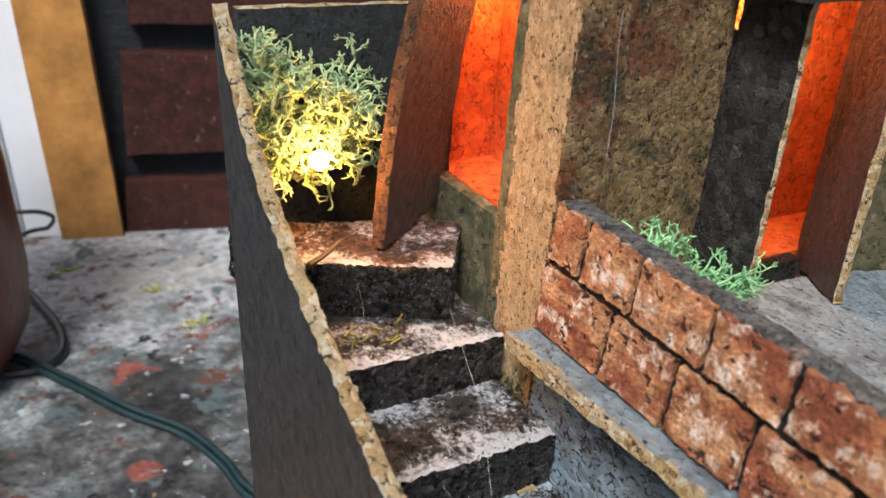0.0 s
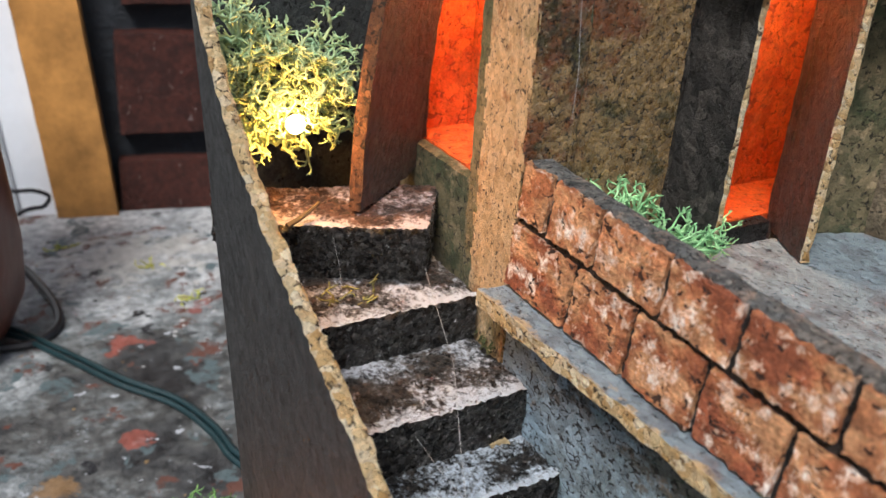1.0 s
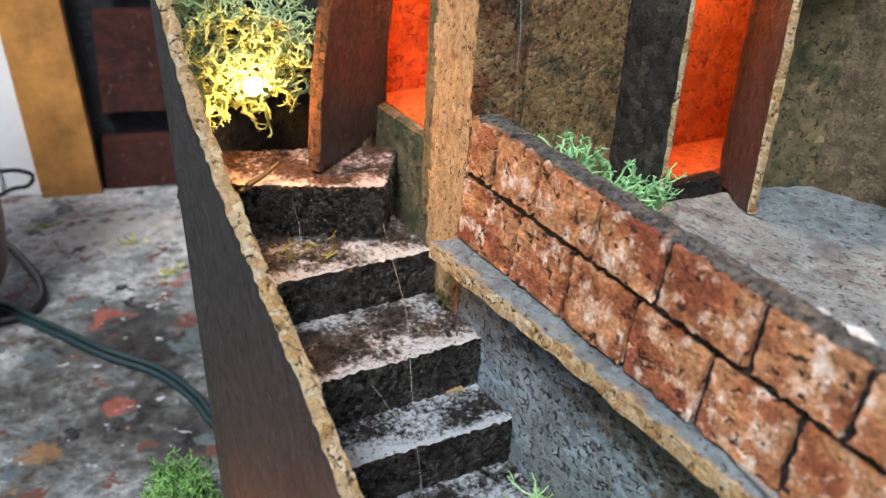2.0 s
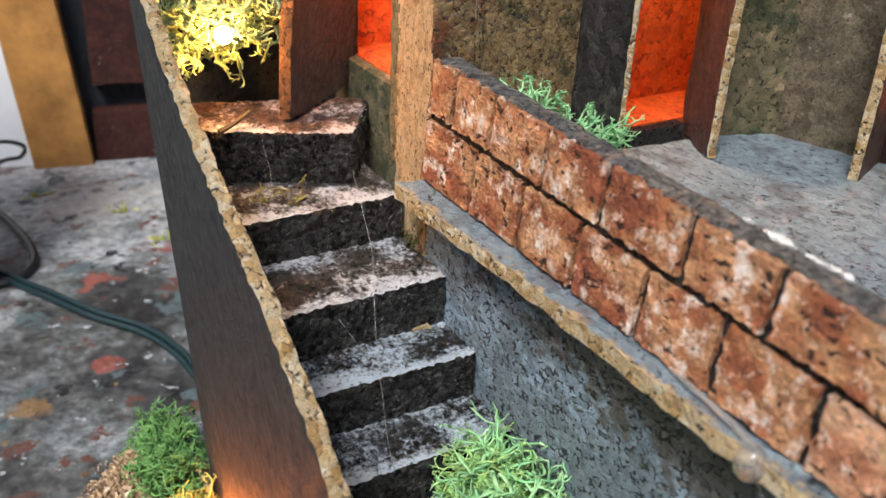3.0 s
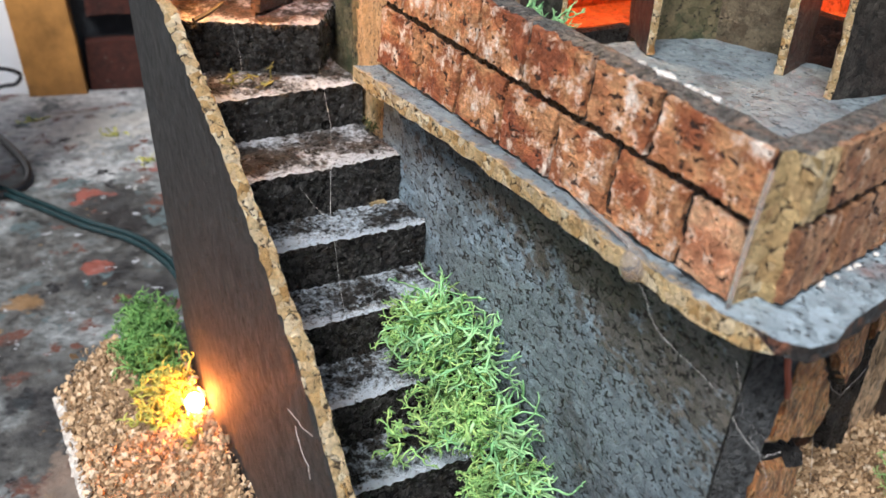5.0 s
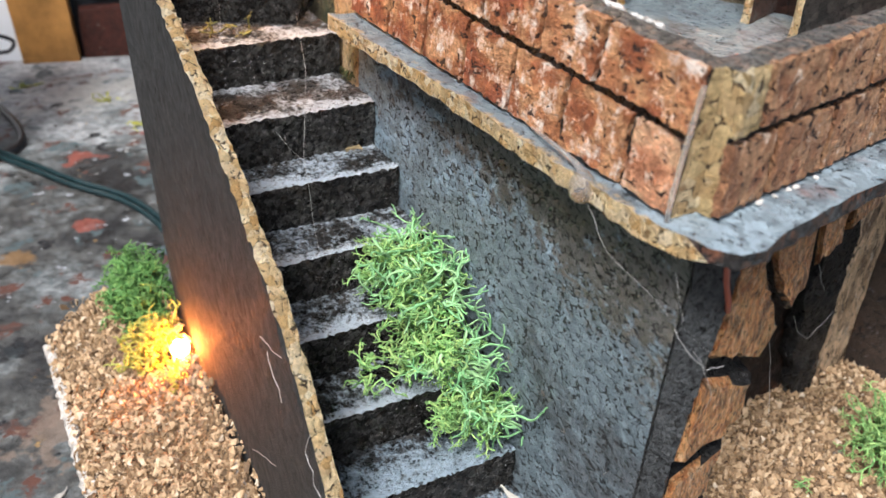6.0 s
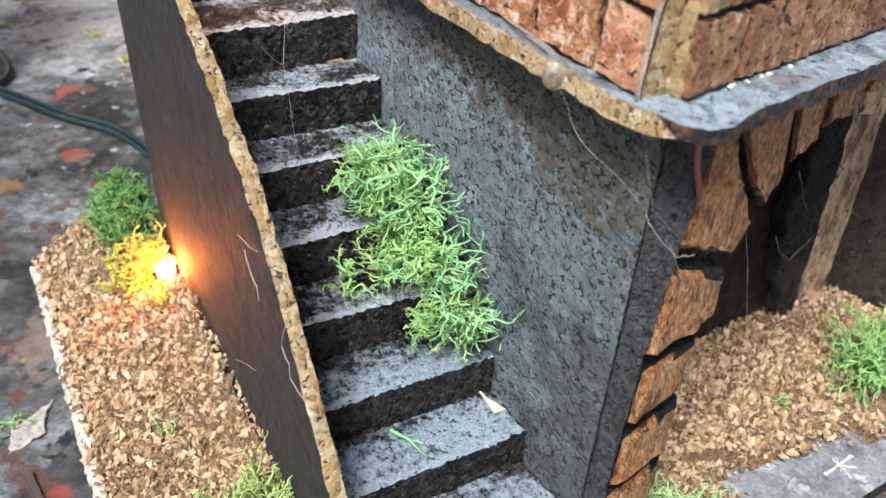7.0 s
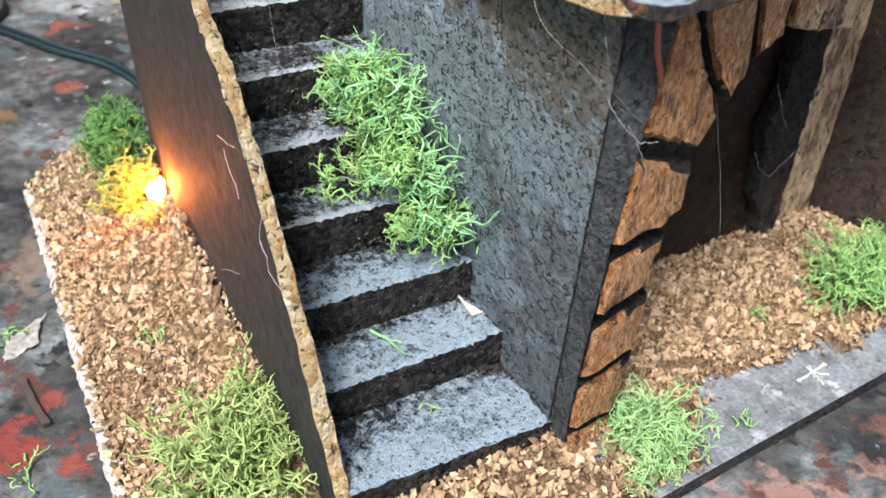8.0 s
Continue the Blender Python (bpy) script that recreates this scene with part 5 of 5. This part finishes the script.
clump("moss", "light green moss at the foot of the arch", LIGHTMOSS, 15, [((0.1390, 0.0055, 0.0180), (0.0055, 0.0075, 0.006), 0.5), ((0.1470, 0.0045, 0.0175), (0.0055, 0.0075, 0.0055), 0.5)], 170, 0.0080, 0.00048, 3, 0.32, up=1.0, spread=0.8)
clump("moss", "green moss on the gravel in front of the cave", MOSS, 17, [((0.2480, 0.0300, 0.0190), (0.0075, 0.009, 0.007), 0.5), ((0.2570, 0.0280, 0.0190), (0.0075, 0.009, 0.007), 0.5)], 190, 0.0085, 0.00050, 3, 0.32, up=1.0, spread=0.8)
for k, (x, y, z) in enumerate(((0.0050, 0.1330, TABLE_Z), (0.0010, 0.0760, TABLE_Z), (0.0420, 0.1040, BOARD_Z + 0.003), (0.1830, 0.0010, BOARD_Z + 0.001), (0.2130, 0.0330, BOARD_Z + 0.004), (0.0805, 0.1720, 0.1290), (0.0905, 0.1715, 0.1290), (0.0960, 0.0250, 0.0312))):
    s = Strands()
    r = random.Random(40 + k)
    for _ in range(9 if k < 2 else 1 if k > 6 else 4):
        s.grow(r, Vector((x + r.gauss(0, 0.0022), y + r.gauss(0, 0.0022), z + 0.0004)), Vector((r.gauss(0, 1), r.gauss(0, 1), 0.25)).normalized(), 0.0038 if k in (5, 6) else 0.0055, 0.00040, 1, 0.4)
    tagged(s.mesh("moss_scrap", OLIVE if k in (5, 6) else MOSS), "loose scrap of green moss", "moss")

# ---- glue, threads and splinters ----
drop = thing("glue_drop", "clear drop of hot glue under the brick parapet", "glue")
blob = sphere((0.1082, 0.0300, 0.1398), 0.0028, 24, 1.05)
for v in blob.verts:
    v.co += wobble(v.co, 0.0004, 0.004) + Vector((0, 0.10, 0.25)) * max(0.0, v.co.z - 0.1398)
part("drop", blob, GLUE, drop)
part("bead", tube([(0.1112, 0.052, 0.1428), (0.1100, 0.042, 0.1432), (0.1096, 0.034, 0.1425), (0.1090, 0.030, 0.1405)], 0.0006, 8, lambda t: 0.4 + t), GLUE, drop)
corner = thing("glue_bead", "milky bead of hot glue down the parapet corner", "glue")
part("bead", tube([(0.1128, 0.0098, 0.1665), (0.1112, 0.0098, 0.155), (0.1100, 0.0095, 0.146), (0.1105, 0.0100, 0.1425)], 0.00045, 8), GLUE, corner)


def thread(points, label, r=0.00014):
    t = thing("thread", label, "thread")
    kinked = []
    for a, b in zip(points, points[1:]):
        a, b = Vector(a), Vector(b)
        kinked += [a] + [a.lerp(b, k) + noise.noise_vector(a.lerp(b, k) / 0.004) * 0.0005 for k in (0.33, 0.66)]
    points = kinked + [points[-1]]
    part("strand", tube(points, r * 0.24, 5), THREAD, t)


thread([(0.1086, 0.0290, 0.1375), (0.1110, 0.0240, 0.1290), (0.1165, 0.0150, 0.1220), (0.1220, 0.0060, 0.1120), (0.1250, 0.0040, 0.1040), (0.1255, 0.0050, 0.1000)], "pale nylon thread hanging from the glue drop", 0.00015)
thread([(0.1090, 0.1752, 0.1314), (0.0975, 0.1394, 0.1262), (0.0855, 0.1117, 0.1145), (0.0868, 0.1065, 0.0902)], "fine nylon thread over the stair", 0.00016)
thread([(0.0877, 0.1402, 0.1108), (0.0860, 0.1250, 0.1125), (0.0850, 0.1117, 0.1145)], "fine nylon thread over the stair", 0.00012)
thread([(0.0850, 0.1790, 0.1430), (0.0860, 0.1770, 0.1350), (0.0850, 0.1720, 0.1290)], "fine nylon thread over the stair", 0.0001)
for line in (
    [(0.0596, 0.0711, 0.0901), (0.0597, 0.0685, 0.0857), (0.0597, 0.0645, 0.0842), (0.0599, 0.0640, 0.0807)],
    [(0.0595, 0.0752, 0.0917), (0.0593, 0.0688, 0.0934), (0.0589, 0.0597, 0.0965)],
    [(0.0587, 0.0442, 0.0879), (0.0593, 0.0489, 0.0791), (0.0593, 0.0447, 0.0770), (0.0595, 0.0452, 0.0729), (0.0593, 0.0402, 0.0731), (0.0589, 0.0330, 0.0754)],
    [(0.0638, 0.1019, 0.0336), (0.0629, 0.0898, 0.0418), (0.0620, 0.0771, 0.0496)],
    [(0.0602, 0.1110, 0.1115), (0.0604, 0.1085, 0.1090), (0.0605, 0.1092, 0.1065)],
):
    thread(line, "pale crooked thread stuck to the charcoal wall", 0.0003)
thread([(0.1265, 0.1470, 0.2100), (0.1280, 0.1470, 0.1900), (0.1285, 0.1475, 0.1780)], "fine pale thread on the house wall", 0.0002)
thread([(0.1120, 0.0500, 0.0425), (0.1100, 0.0430, 0.0418), (0.1080, 0.0360, 0.0412)], "thin white bristle lying on a lower tread", 0.0004)
thread([(0.2280, 0.0630, 0.0540), (0.2330, 0.0632, 0.0460), (0.2390, 0.0632, 0.0420), (0.2420, 0.0632, 0.0450), (0.2490, 0.0640, 0.0490)], "milky string of glue across the charred jamb", 0.0003)
thread([(0.2300, 0.0630, 0.0770), (0.2370, 0.0630, 0.0640), (0.2400, 0.0632, 0.0600)], "milky string of glue across the charred jamb", 0.00025)
thread([(0.1690, 0.0300, 0.0985), (0.1760, 0.0300, 0.0780), (0.1820, 0.0300, 0.0570)], "fine nylon thread hanging in the arch", 0.00014)
thread([(0.1140, 0.0065, 0.1215), (0.1150, 0.0050, 0.1190), (0.1180, 0.0040, 0.1150), (0.1220, 0.0040, 0.1112), (0.1270, 0.0045, 0.1102)], "fine nylon thread looped beside the arch blocks", 0.00022)
flecks = thing("paint_fleck", "white paint flecks at the foot of the front parapet", "paint")
for x, y, r in ((0.1310, 0.0088, 0.0007), (0.1322, 0.0094, 0.0004), (0.1360, 0.0098, 0.0006), (0.1408, 0.0110, 0.0005), (0.1430, 0.0112, 0.0007), (0.1500, 0.0126, 0.0006)):
    dab = sphere((x, y, terrace_z(x, y) + 0.0003), r, 8, 0.7)
    for v in dab.verts:
        v.co += wobble(v.co, 0.0003, 0.0008)
    part("fleck", dab, WHITEEDGE, flecks)
twig = thing("twig", "dry brown lichen twig on the landing edge", "twig")
part("stem", tube([(0.0760, 0.1865, 0.1436), (0.0810, 0.1880, 0.1450), (0.0860, 0.1905, 0.1468)], 0.0007, 6, lambda t: 1.2 - 0.6 * t), plain("dry twig", (0.07, 0.048, 0.02), 0.7), twig)
sprig = thing("moss_scrap", "single green moss strand lying on a stair tread", "moss")
part("strand", tube([(0.0867, 0.0505, 0.0416), (0.0880, 0.0478, 0.0416), (0.0890, 0.0456, 0.0419), (0.0897, 0.0425, 0.0416), (0.0907, 0.0385, 0.0415)], 0.00040, 6, lambda t: 1.3 - 0.7 * t), MINT, sprig)
part("twiglet", tube([(0.0893, 0.0445, 0.0417), (0.0908, 0.0440, 0.0418), (0.0916, 0.0425, 0.0416)], 0.00027, 6, lambda t: 1.2 - 0.6 * t), MINT, sprig)
splinter = thing("splinter", "pale pointed wood splinter leaning on a lower step", "splinter")
part("chip", block((4, 8, 1), lambda u, v, w: (0.1148 - 0.0016 * v + 0.0040 * (u - 0.5) * (1.0 - 0.9 * v), 0.0440 + 0.0080 * v, 0.0411 + 0.0005 * w + 0.0012 * v), 0.00018, 0.0003, 0.002), CHIP, splinter)
flake = thing("paint_flake", "flaked white paint on the parapet's inner edge", "paint")
for y0, y1, wd, off in ((0.0300, 0.0360, 0.0040, 0.0002), (0.0352, 0.0395, 0.0020, 0.0), (0.0405, 0.0480, 0.0046, 0.0), (0.0500, 0.0530, 0.0016, 0.0002)):
    def smear(u, v, w, y0=y0, y1=y1, wd=wd, off=off):
        y = y0 + (y1 - y0) * v
        torn = wd * (0.25 + 0.75 * math.sin(math.pi * v)) * (0.7 + 0.9 * noise.noise(Vector((0.3, y, 0.7)) / 0.0013))
        return (0.1207 + off + 0.034 * (y - 0.0105) + torn * (u - 0.4), y + 0.0006 * u, 0.1684 + 0.0007 * w - 0.0006 * u)
    part("flake", block((4, 12, 1), smear, 0.0005, 0.0004, 0.0011), WHITEEDGE, flake)
for k, (x, y) in enumerate(((0.0575, 0.480), (0.1010, 0.398), (0.0960, 0.440))):
    tuft = Strands()
    tr = random.Random(70 + k)
    for _ in range(5):
        tuft.grow(tr, Vector((x + tr.gauss(0, 0.003), y + tr.gauss(0, 0.002), TABLE_Z + 0.0006)), Vector((tr.gauss(0, 1), tr.gauss(0, 1), 0.1)).normalized(), 0.007, 0.0006, 1, 0.3)
    tagged(tuft.mesh("moss_scrap", YELLOWMOSS), "loose scrap of yellow-green moss on the worktop", "moss")
shard = thing("paint_chip", "pale curled paint chip on the worktop", "paint chip")
part("chip", block((12, 12, 1), lambda u, v, w: (0.0012 + 0.0150 * u * (0.75 + 0.25 * v) + 0.002 * v, 0.1215 + 0.0150 * v * (0.65 + 0.3 * u) + 0.004 * u, TABLE_Z + 0.0002 + 0.0005 * w + 0.0008 * u * v), 0.0011, 0.0012, 0.004), plain("dull beige paint", (0.40, 0.37, 0.33), 0.6, vary=0.45, size=0.004, relief=0.0006), shard)
stick = thing("splinter", "dark wood splinter on the worktop", "splinter")
part("chip", block((2, 8, 2), lambda u, v, w: (0.0075 + 0.0022 * u - 0.003 * v, 0.0900 + 0.022 * v, TABLE_Z + 0.0001 + 0.0016 * w), 0.0003, 0.0004, 0.004), plain("dark wood", (0.07, 0.05, 0.04), 0.7), stick)
wire = thing("wire", "bent rust-red wire under the ledge beside the arch", "wire")
part("strand", tube([(0.1225, 0.0058, 0.1350), (0.1228, 0.0050, 0.1300), (0.1240, 0.0046, 0.1258), (0.1258, 0.0056, 0.1225)], 0.0006, 6), plain("rust red wire", (0.22, 0.055, 0.03), 0.5), wire)
patch = thing("glue_patch", "yellowed flat patch of glue on a stair tread", "glue")
part("film", block((8, 6, 1), lambda u, v, w: (0.1070 + 0.006 * u, 0.1350 + 0.0045 * v * (0.7 + 0.3 * u), 0.1021 + 0.0007 * w), 0.0006, 0.0010, 0.002), plain("yellowed glue", (0.30, 0.23, 0.13), 0.25, vary=0.3, size=0.003), patch)
grime = Strands()
gr = random.Random(88)
for _ in range(14):
    grime.grow(gr, Vector((0.1180 + gr.gauss(0, 0.0008), 0.1570 + gr.gauss(0, 0.003), 0.1162)), Vector((gr.gauss(-0.3, 0.5), gr.gauss(0, 0.6), 0.7)).normalized(), 0.0022, 0.00035, 1, 0.5)
tagged(grime.mesh("moss_scrap", lichen_paint("olive grime", (0.05, 0.055, 0.018), (0.08, 0.08, 0.025), (0.10, 0.11, 0.03))), "dark green moss grime in the stair corner", "moss")
thread([(0.1108, 0.0060, 0.1345), (0.1112, 0.0040, 0.1290), (0.1130, 0.0040, 0.1240), (0.1170, 0.0030, 0.1195), (0.1205, 0.0025, 0.1165)], "fine nylon thread hanging from the ledge corner", 0.00008)
